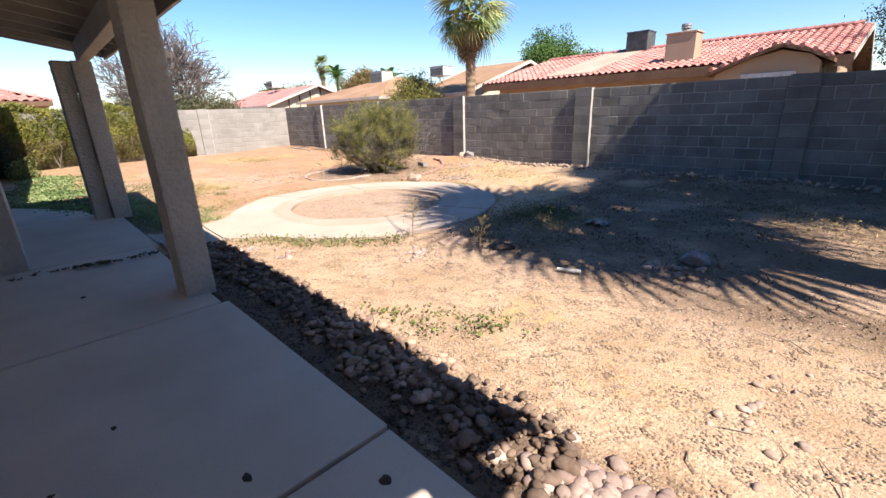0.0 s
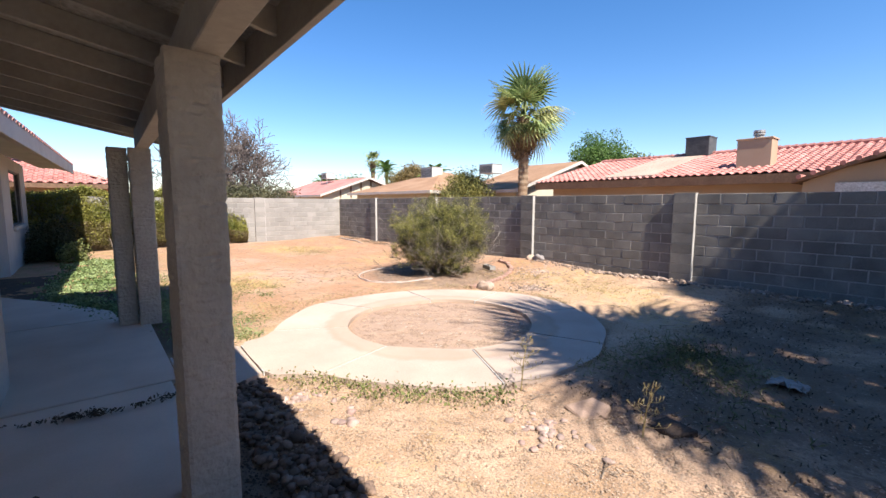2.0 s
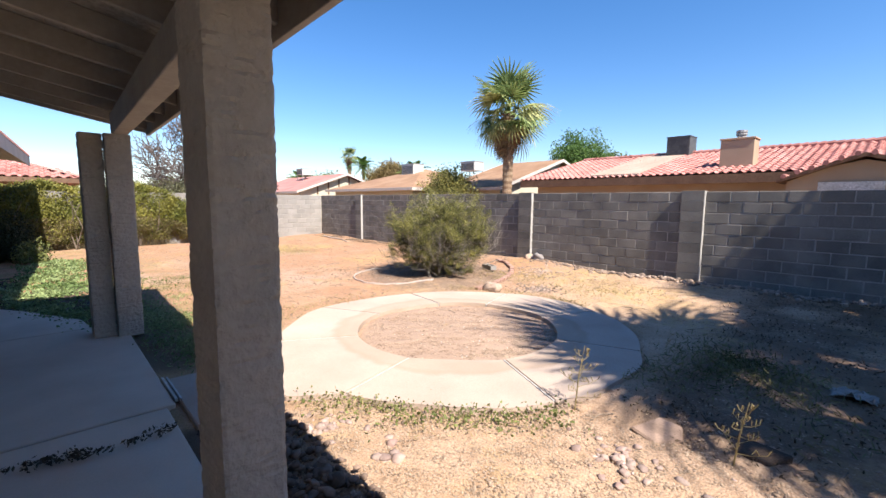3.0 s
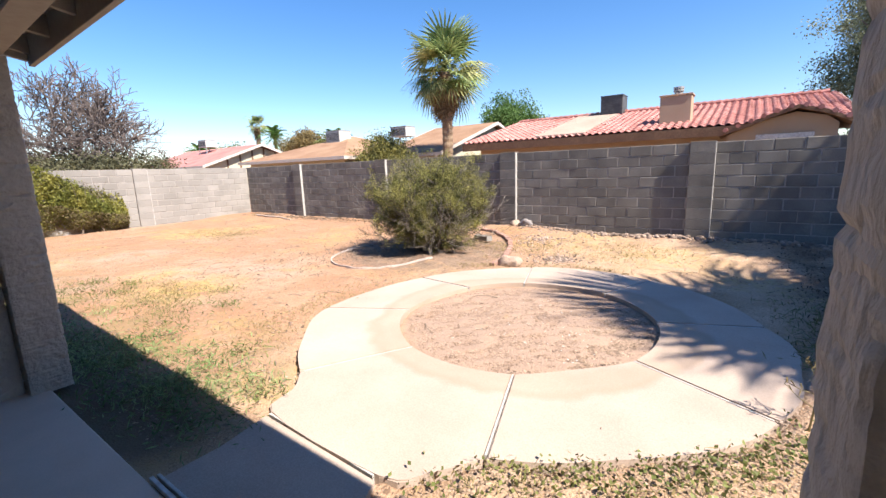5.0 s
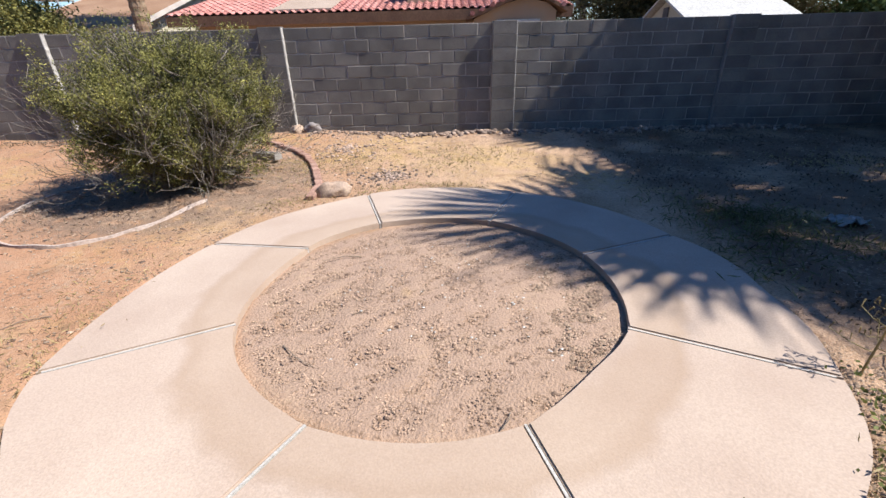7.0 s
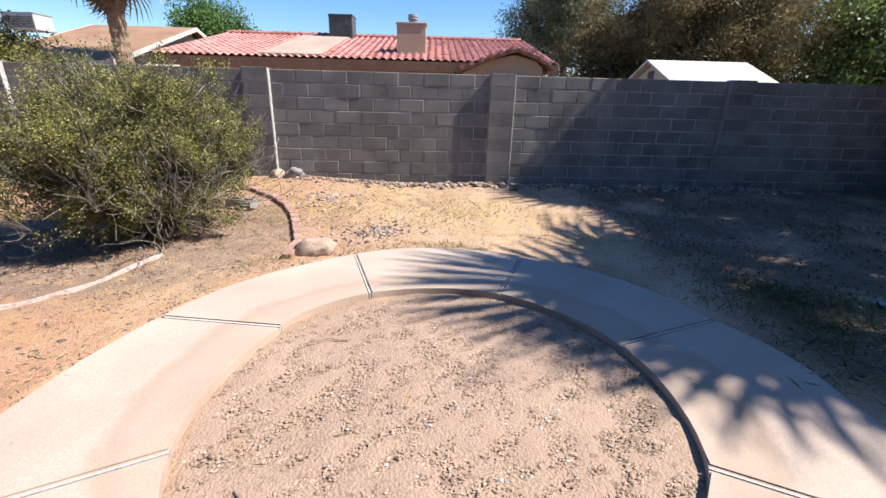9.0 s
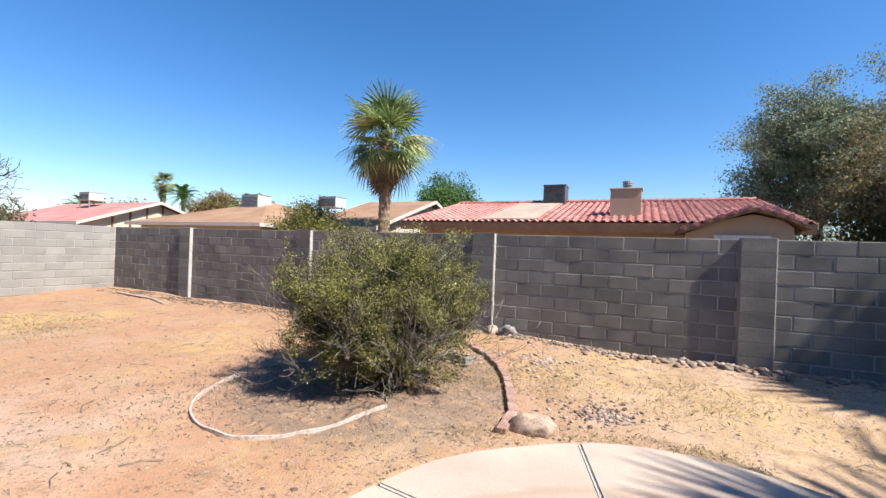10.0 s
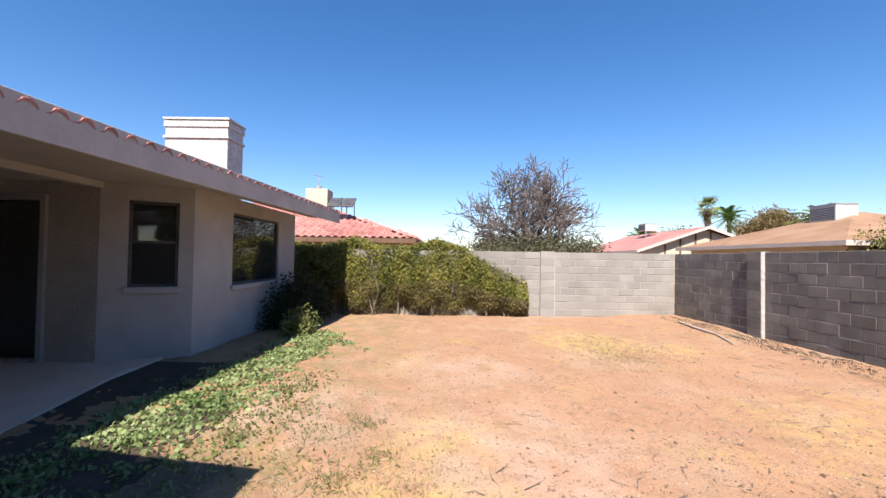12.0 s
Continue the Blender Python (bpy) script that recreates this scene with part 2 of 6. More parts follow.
DARKSTONE = surface("dull_stone", (0.11, 0.073, 0.055), (0.27, 0.19, 0.145), scale=5, fine=80, rough=0.85, bump=0.2, amount=0.15, island=0.35, objvar=0.35, dist=0.002)
PEBBLE = surface("gravel", (0.22, 0.16, 0.115), (0.31, 0.235, 0.175), scale=7, fine=80, rough=0.95, bump=0, amount=0.12, island=0.32)
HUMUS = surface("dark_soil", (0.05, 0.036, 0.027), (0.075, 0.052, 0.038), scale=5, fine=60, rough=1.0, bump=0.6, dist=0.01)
CLOD = surface("dirt_clod", (0.26, 0.175, 0.12), (0.39, 0.285, 0.215), scale=7, fine=80, rough=0.95, bump=0, amount=0.15, island=0.4)
BRICKRED = surface("paver", (0.26, 0.15, 0.115), (0.36, 0.235, 0.19), scale=6, fine=60, rough=0.9, bump=0.3, objvar=0.15, dist=0.004)
EDGING = surface("edging_strip", (0.347, 0.28, 0.246), (0.42, 0.358, 0.325), scale=4, fine=40, rough=0.8, bump=0.2)
TWIG = surface("twig", (0.11, 0.085, 0.065), (0.24, 0.2, 0.16), scale=6, fine=40, rough=0.95, bump=0, island=0.2)
GREYBARK = surface("grey_bark", (0.14, 0.112, 0.106), (0.202, 0.174, 0.168), scale=4, fine=30, rough=0.95, bump=0.3, island=0.15)
DEADBARK = surface("dead_bark", (0.085, 0.07, 0.064), (0.16, 0.135, 0.125), scale=4, fine=30, rough=0.95, bump=0.3, island=0.2)
PALMBARK = surface("palm_bark", (0.168, 0.112, 0.073), (0.235, 0.174, 0.118), scale=5, fine=30, rough=0.95, bump=0.6, dist=0.02)
LEAFBUSH = leafy("bush_leaf", (0.04, 0.046, 0.016), (0.3, 0.285, 0.085), island=0.5, scale=5.0)
BUSHTWIG = surface("bush_twig", (0.06, 0.05, 0.042), (0.27, 0.24, 0.205), scale=9, fine=40, rough=0.95, bump=0, island=0.3)
LEAFPINEDARK = leafy("dark_pine_leaf", (0.05, 0.05, 0.02), (0.26, 0.205, 0.095), island=0.35, scale=0.9)
LEAFHEDGE = leafy("hedge_leaf", (0.1, 0.115, 0.025), (0.27, 0.25, 0.06))
LEAFHEDGEDRY = leafy("hedge_dry", (0.123, 0.095, 0.045), (0.202, 0.162, 0.09))
LEAFPALM = leafy("palm_leaf", (0.08, 0.13, 0.04), (0.26, 0.32, 0.13), scale=2.5)
LEAFPALMY = leafy("palm_leaf_yellow", (0.2, 0.24, 0.09), (0.42, 0.42, 0.19), scale=2.5)
LEAFDEAD = leafy("palm_leaf_dead", (0.168, 0.112, 0.062), (0.269, 0.202, 0.123))
LEAFTREE = leafy("tree_leaf", (0.06, 0.13, 0.03), (0.11, 0.19, 0.05))
LEAFEUC = leafy("grey_leaf", (0.12, 0.15, 0.085), (0.28, 0.3, 0.18))
LEAFPINE = leafy("pine_leaf", (0.11, 0.09, 0.035), (0.24, 0.18, 0.08))
LEAFLIGHT = leafy("light_leaf", (0.055, 0.09, 0.025), (0.2, 0.26, 0.085))
LEAFVINE = leafy("vine_leaf", (0.09, 0.12, 0.035), (0.19, 0.2, 0.07))
LEAFCOVER = leafy("cover_leaf", (0.11, 0.17, 0.055), (0.27, 0.33, 0.15))
# litter leaves, toned down to paint deeper shade under the palms
LITTER = leafy("shade_litter_leaf", (0.05, 0.034, 0.022), (0.12, 0.085, 0.055))
LEAFSCRUB = leafy("scrub_leaf", (0.06, 0.065, 0.035), (0.14, 0.135, 0.075))
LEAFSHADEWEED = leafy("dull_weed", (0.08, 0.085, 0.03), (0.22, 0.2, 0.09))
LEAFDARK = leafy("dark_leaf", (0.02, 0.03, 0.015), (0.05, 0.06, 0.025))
STRAW = leafy("straw", (0.252, 0.202, 0.09), (0.347, 0.28, 0.146))


def glass_material(name, tint):
    m = bpy.data.materials.new(name)
    m.use_nodes = True
    bs = m.node_tree.nodes["Principled BSDF"]
    bs.inputs["Base Color"].default_value = (*tint, 1)
    bs.inputs["Roughness"].default_value = 0.04
    bs.inputs["Specular IOR Level"].default_value = 0.6
    bs.inputs["Coat Weight"].default_value = 0.4
    return m


GLASS = glass_material("dark_glass", (0.02, 0.02, 0.022))
SCREEN = surface("window_screen", (0.008, 0.008, 0.008), (0.014, 0.014, 0.014), scale=3, fine=200, rough=0.6, bump=0.2, dist=0.001)

# ---- mesh helpers ----


def finish(name, verts, faces, material, parent=None, label="", kind="", smooth=False):
    me = bpy.data.meshes.new(name)
    me.from_pydata([tuple(v) for v in verts] if not isinstance(verts, np.ndarray) else verts.tolist(), [], faces)
    me.materials.append(material)
    if smooth:
        me.polygons.foreach_set("use_smooth", [True] * len(me.polygons))
    me.update()
    ob = new(name, me)
    if parent is not None:
        ob.parent = parent
        ob.matrix_parent_inverse = parent.matrix_basis.inverted() if parent.parent is None else (parent.parent.matrix_basis @ parent.matrix_basis).inverted()
    return tagged(ob, label=label, kind=kind)


def part(name, bm, material, parent=None, label="", kind="", bevel=0.0, smooth=False):
    if bevel:
        bmesh.ops.bevel(bm, geom=bm.edges[:], offset=bevel, segments=1, affect="EDGES", clamp_overlap=True)
    bmesh.ops.recalc_face_normals(bm, faces=bm.faces[:])
    me = bpy.data.meshes.new(name)
    bm.to_mesh(me)
    bm.free()
    me.materials.append(material)
    if smooth:
        me.polygons.foreach_set("use_smooth", [True] * len(me.polygons))
    ob = new(name, me)
    if parent is not None:
        ob.parent = parent
        ob.matrix_parent_inverse = parent.matrix_basis.inverted()
    return tagged(ob, label=label, kind=kind)


def group(name, at, label, category, grp="", kind=""):
    e = new(name)
    e.matrix_basis = pose(*at)
    e.empty_display_size = 0.1
    return tagged(e, label=label, category=category, group=grp, kind=kind)


def box(bm, x0, x1, y0, y1, z0, z1):
    vs = [bm.verts.new(p) for p in ((x0, y0, z0), (x1, y0, z0), (x1, y1, z0), (x0, y1, z0), (x0, y0, z1), (x1, y0, z1), (x1, y1, z1), (x0, y1, z1))]
    for f in ((3, 2, 1, 0), (4, 5, 6, 7), (0, 1, 5, 4), (1, 2, 6, 5), (2, 3, 7, 6), (3, 0, 4, 7)):
        bm.faces.new([vs[i] for i in f])
    return vs


def boxes(name, dims, material, parent=None, label="", kind="", bevel=0.0):
    bm = bmesh.new()
    for d in dims:
        box(bm, *d)
    return part(name, bm, material, parent, label, kind, bevel)


def prism(bm, pts, z0, z1):
    """A solid over a plan outline; z0 and z1 may be lists."""
    k = len(pts)
    z0s = z0 if isinstance(z0, (list, tuple)) else [z0] * k
    z1s = z1 if isinstance(z1, (list, tuple)) else [z1] * k
    lo = [bm.verts.new((p[0], p[1], z)) for p, z in zip(pts, z0s)]
    hi = [bm.verts.new((p[0], p[1], z)) for p, z in zip(pts, z1s)]
    bm.faces.new(lo[::-1]), bm.faces.new(hi)
    for i in range(k):
        j = (i + 1) % k
        bm.faces.new((lo[i], lo[j], hi[j], hi[i]))


def extrude_xz(bm, pts, y0, y1):
    lo = [bm.verts.new((p[0], y0, p[1])) for p in pts]
    hi = [bm.verts.new((p[0], y1, p[1])) for p in pts]
    bm.faces.new(lo), bm.faces.new(hi[::-1])
    for i in range(len(pts)):
        j = (i + 1) % len(pts)
        bm.faces.new((lo[i], lo[j], hi[j], hi[i]))


def extrude_yz(bm, pts, x0, x1):
    lo = [bm.verts.new((x0, p[0], p[1])) for p in pts]
    hi = [bm.verts.new((x1, p[0], p[1])) for p in pts]
    bm.faces.new(lo), bm.faces.new(hi[::-1])
    for i in range(len(pts)):
        j = (i + 1) % len(pts)
        bm.faces.new((lo[i], lo[j], hi[j], hi[i]))


def tube(verts, faces, path, radii, sides=6):
    """Adds a tube along points to plain lists."""
    base = len(verts)
    path = [Vector(p) for p in path]
    for i, p in enumerate(path):
        d = (path[min(i + 1, len(path) - 1)] - path[max(i - 1, 0)]).normalized()
        u = d.cross(Vector((0.3, 0.2, 1)) if abs(d.z) < 0.9 else Vector((1, 0, 0.1))).normalized()
        w = d.cross(u)
        for k in range(sides):
            a = 2 * math.pi * k / sides
            verts.append(tuple(p + (u * math.cos(a) + w * math.sin(a)) * radii[i]))
    for i in range(len(path) - 1):
        for k in range(sides):
            a, b = base + i * sides + k, base + i * sides + (k + 1) % sides
            faces.append((a, b, b + sides, a + sides))
    faces.append(tuple(base + k for k in range(sides))[::-1])
    faces.append(tuple(base + (len(path) - 1) * sides + k for k in range(sides)))


def leaves(rng, centres, size, aspect=0.5, droop=0.0):
    """Pointed four-cornered leaves at the given points; returns verts and faces."""
    n = len(centres)
    d = rng.normal(size=(n, 3))
    d[:, 2] -= droop
    d /= np.linalg.norm(d, axis=1)[:, None]
    e = rng.normal(size=(n, 3))
    e -= (e * d).sum(1)[:, None] * d
    e /= np.linalg.norm(e, axis=1)[:, None]
    s = size * rng.uniform(0.6, 1.3, n)[:, None]
    a, b = centres - d * s * 0.5, centres + d * s * 0.5
    c1, c2 = centres + e * s * aspect * 0.5, centres - e * s * aspect * 0.5
    v = np.stack([a, c1, b, c2], 1).reshape(-1, 3)
    i = np.arange(n) * 4
    return v, np.stack([i, i + 1, i + 2, i + 3], 1).tolist()


def sstep(a, b, x):
    t = np.clip((x - a) / (b - a), 0, 1)
    return t * t * (3 - 2 * t)


# ---- ground ----
RING_C, RING_IN, RING_OUT = (-1.66, 3.76), 1.22, 2.07
OUTER = [(0.44, 3.6), (0.45, 4.1), (0.27, 4.54), (0.02, 5.05), (-0.4, 5.5), (-0.89, 5.77), (-1.3, 5.92), (-1.75, 5.96), (-2.15, 5.9), (-2.55, 5.72), (-3.0, 5.35), (-3.35, 4.95), (-3.56, 4.49), (-3.68, 4.0), (-3.72, 3.45), (-3.67, 2.92), (-3.5, 2.59), (-3.1, 2.17), (-2.88, 1.97), (-2.62, 1.8), (-2.42, 1.6), (-2.3, 1.35)]
FRONT = [(-1.33, 1.31), (-1.14, 1.45), (-0.93, 1.72), (-0.67, 1.84), (-0.43, 2.02), (-0.2, 2.2), (0.1, 2.5), (0.29, 2.86), (0.42, 3.25)]
SLAB_N = 0.62


def inside(poly, x, y):
    c = np.zeros(np.shape(x), bool)
    for (x0, y0), (x1, y1) in zip(poly, poly[1:] + poly[:1]):
        hit = ((y0 > y) != (y1 > y)) & (x < (x1 - x0) * (y - y0) / ((y1 - y0) or 1e-9) + x0)
        c ^= hit
    return c


PATHWAY = OUTER + FRONT


def ground_z(x, y):
    """The level of the soil, for arrays."""
    x, y = np.asarray(x, float), np.asarray(y, float)
    z = 0.0 + 0.1 * sstep(6.0, 9.0, y) + 0.02 * sstep(-9, -15, x) * sstep(0, 5, y)
    z = z + 0.07 * np.exp(-((x + 4.2) ** 2 / 1.5 + (y - 8.9) ** 2 / 0.6))
    z = z + 0.018 * np.sin(x * 1.3 + 1.0) * np.sin(y * 1.7 + x * 0.6) + 0.009 * np.sin(x * 4.1) * np.sin(y * 3.7 + 0.5)
    z = z + 0.03 * np.exp(-(((x + 5.0) / 1.6) ** 2 + ((y - 6.2) / 1.6) ** 2) * 1.5)
    r = np.hypot(x - RING_C[0], y - RING_C[1])
    near = sstep(2.9, 2.0, r) * sstep(9.5, 8, y)
    z = z * (1 - near) + 0.0 * near
    z = np.where(r < 1.6, -0.02 + 0.03 * sstep(0.3, 1.1, 1.25 - r) * 1.0, z)
    return z


def build_ground():
    rng = np.random.default_rng(3)
    xs = np.concatenate([[-900, -300, -120, -60, -36, -25, -20], np.arange(-17.2, -9, 0.16), np.arange(-9, 7.3, 0.07), [8, 10, 14, 20, 30, 60, 120, 300, 900]])
    ys = np.concatenate([[-900, -300, -100, -40, -20, -10, -5, -3, -1.5], np.arange(-1.41, 6.5, 0.07), np.arange(6.5, 9.6, 0.1), [10.5, 12, 15, 20, 30, 60, 120, 300, 900]])
    X, Y = np.meshgrid(xs, ys)
    Z = ground_z(X, Y)
    fine = (X > -17.2) & (X < 7.3) & (Y > -1.3) & (Y < 9.5)
    jit = rng.normal(0, 1, X.shape)
    Z += np.where(fine, jit * 0.0045, 0)
    r = np.hypot(X - RING_C[0], Y - RING_C[1])
    Z += np.where(r < 1.15, jit * 0.004, 0)
    covered = inside(PATHWAY, X, Y) & (r > 1.3)
    Z = np.where(covered, -0.07, Z)
    edge = np.interp(X, [-14.75, -10.36, -10.0, -9.0, -7.4, -6.1, -5.1, -4.6, -4.5], [-1.35, -1.35, -1.62, -1.6, -1.25, -0.35, 0.18, 0.25, 0.56])
    Z = np.where((Y < edge) & (Y > -5) & (X > -16) & (X < 10), -0.06, Z)
    Z = np.where((Y < -5), -0.05, Z)
    Z = np.where((Y > 9.6), -0.02, Z)
    ny, nx = X.shape
    v = np.stack([X, Y, Z], -1).reshape(-1, 3)
    i = (np.arange(ny - 1)[:, None] * nx + np.arange(nx - 1)[None, :]).ravel()
    f = np.stack([i, i + 1, i + nx + 1, i + nx], 1).tolist()
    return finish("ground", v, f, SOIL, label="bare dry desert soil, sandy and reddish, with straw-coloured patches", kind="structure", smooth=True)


build_ground()

# ---- patio slab ----
patio = group("patio_slab", (0, 0, 0), "grey concrete patio slab with dark control joints", "patio", kind="structure")
XJ = [-4.55, -1.64, 0.73, 2.88, 5.05, 7.4]
for a, b in zip(XJ, XJ[1:]):
    boxes("slab_panel", [(a + 0.015, b - 0.015, -4.6, SLAB_N + 0.03 * math.sin(a), -0.12, 0.04)], CONCRETE, patio, bevel=0.008)
bm = bmesh.new()
prism(bm, [(-10.6, -4.6), (-4.572, -4.6), (-4.572, 0.35), (-5.1, 0.28), (-6.1, -0.25), (-7.4, -1.15), (-9.0, -1.5), (-10.6, -1.62)], -0.12, 0.035)
part("slab_panel", bm, CONCRETE, patio, bevel=0.008)
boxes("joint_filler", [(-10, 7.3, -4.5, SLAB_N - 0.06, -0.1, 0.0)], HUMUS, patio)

# ---- ring path ----
ring = group("ring_path", (RING_C[0], RING_C[1], 0), "pale concrete ring path round a circle of bare dirt", "path", kind="structure")
INNER = [(-0.56, 3.27), (-0.47, 3.75), (-0.55, 4.21), (-0.8, 4.6), (-1.21, 4.92), (-1.7, 5.0), (-2.21, 4.9), (-2.55, 4.65), (-2.72, 4.38), (-2.86, 3.85), (-2.83, 3.34), (-2.6, 2.92), (-2.18, 2.6), (-1.7, 2.5), (-1.24, 2.6), (-0.85, 2.93)]


def rounded(pts, k=5, closed=False):
    """A smooth line through the points."""
    n = len(pts)
    out = []
    for i in range(n if closed else n - 1):
        q = [Vector(pts[(i + j) % n] if closed else pts[min(n - 1, max(0, i + j))]) for j in (-1, 0, 1, 2)]
        for j in range(k):
            t = j / k
            p = 0.5 * (2 * q[1] + (q[2] - q[0]) * t + (2 * q[0] - 5 * q[1] + 4 * q[2] - q[3]) * t * t + (3 * q[1] - q[0] - 3 * q[2] + q[3]) * t ** 3)
            out.append((p.x, p.y))
    if not closed:
        out.append(tuple(pts[-1]))
    return out


RIM = rounded(INNER, 5, True)


def rim(i, j):
    return [RIM[k % len(RIM)] for k in range(i * 5, j * 5 + 1)]


def sector(inner, outer):
    bm = bmesh.new()
    c = Vector((sum(p[0] for p in inner + outer) / len(inner + outer), sum(p[1] for p in inner + outer) / len(inner + outer)))
    outer = rounded(outer, 4)
    pts = [Vector(p) for p in inner] + [Vector(p) for p in outer[::-1]]
    # joints: the two radial ends are drawn in a little
    a0, a1, b0, b1 = Vector(inner[0]), Vector(inner[-1]), Vector(outer[0]), Vector(outer[-1])
    t0, t1 = (b0 - a0).normalized(), (b1 - a1).normalized()
    n0, n1 = Vector((-t0.y, t0.x)), Vector((-t1.y, t1.x))
    n0 = n0 if n0.dot(c - a0) > 0 else -n0
    n1 = n1 if n1.dot(c - a1) > 0 else -n1
    k = len(inner)
    for i, nn in ((0, n0), (k - 1, n1), (k, n1), (len(pts) - 1, n0)):
        pts[i] = pts[i] + nn * 0.012
    n = len(pts)
    lo = [bm.verts.new((p.x, p.y, -0.1)) for p in pts]
    hi = [bm.verts.new((p.x, p.y, 0.03)) for p in pts]
    for i in range(n):
        bm.faces.new((lo[i], lo[(i + 1) % n], hi[(i + 1) % n], hi[i]))
    top = bm.faces.new(hi)
    bm.faces.new(lo[::-1])
    bmesh.ops.bevel(bm, geom=list(top.edges), offset=0.008, segments=2, affect="EDGES")
    bmesh.ops.triangulate(bm, faces=[f for f in bm.faces if len(f.verts) > 4])
    part("path_slab", bm, RINGCON, ring)


sector(rim(0, 2), [(0.29, 2.86), (0.42, 3.25), (0.44, 3.6), (0.45, 4.1), (0.27, 4.54)])
sector(rim(2, 4), [(0.27, 4.54), (0.02, 5.05), (-0.4, 5.5), (-0.86, 5.77)])
sector(rim(4, 6), [(-0.86, 5.77), (-1.3, 5.92), (-1.75, 5.96), (-2.15, 5.9), (-2.48, 5.76)])
sector(rim(6, 8), [(-2.48, 5.76), (-3.0, 5.35), (-3.35, 4.95), (-3.56, 4.49)])
sector(rim(8, 10), [(-3.56, 4.49), (-3.68, 4.0), (-3.72, 3.45), (-3.67, 2.92)])
sector(rim(10, 12), [(-3.67, 2.92), (-3.5, 2.59), (-3.1, 2.17), (-2.88, 1.97), (-2.62, 1.8)])
sector(rim(12, 14), [(-2.62, 1.8), (-2.42, 1.6), (-2.3, 1.35), (-1.33, 1.31), (-1.14, 1.45), (-0.96, 1.7)])
sector(rim(14, 16), [(-0.96, 1.7), (-0.67, 1.84), (-0.43, 2.02), (-0.2, 2.2), (0.1, 2.5), (0.29, 2.86)])
sector([(-2.3, 1.33), (-2.22, 1.0), (-2.24, 0.68)], [(-1.33, 1.29), (-1.22, 1.0), (-1.2, 0.68)])
JOINTS = [(INNER[0], (0.29, 2.86)), (INNER[2], (0.27, 4.54)), (INNER[4], (-0.86, 5.77)), (INNER[6], (-2.48, 5.76)), (INNER[8], (-3.56, 4.49)), (INNER[10], (-3.67, 2.92)), (INNER[12], (-2.62, 1.8)), (INNER[14], (-0.96, 1.7)), ((-2.3, 1.34), (-1.33, 1.3))]
for p, q in JOINTS:
    p, q = Vector(p), Vector(q)
    d = (q - p).normalized() * 1.0
    nn = Vector((-d.y, d.x)) * 0.006
    bm = bmesh.new()
    prism(bm, [p + nn, p - nn, q - nn - d * 0.03, q + nn - d * 0.03], -0.08, 0.026)
    part("joint_strip", bm, MORTARW, ring, "weathered pale wood joint strip")

# ---- block walls ----


def block_shape(name, w, h, depth, material, c=0.009):
    """A block whose face looks along -y, with chamfered front edges; origin in the middle of its front."""
    me = bpy.data.meshes.new(name)
    v = []
    for y, k in ((0, c), (c, 0), (depth, 0)):
        v += [(-w / 2 + k, y, -h / 2 + k), (w / 2 - k, y, -h / 2 + k), (w / 2 - k, y, h / 2 - k), (-w / 2 + k, y, h / 2 - k)]
    f = [(0, 1, 2, 3)]
    for b in (0, 4):
        for i in range(4):
            j = (i + 1) % 4
            f.append((b + i, b + 4 + i, b + 4 + j, b + j))
    me.from_pydata(v, [], [tuple(q) for q in f])
    me.materials.append(material)
    me.update()
    return me


def place(me, name, m, parent):
    ob = new(name, me)
    ob.parent = parent
    ob.matrix_parent_inverse = parent.matrix_basis.inverted()
    ob.matrix_basis = m
    return ob


COURSE, TOP = 0.2, 1.83
BLOCKS = []


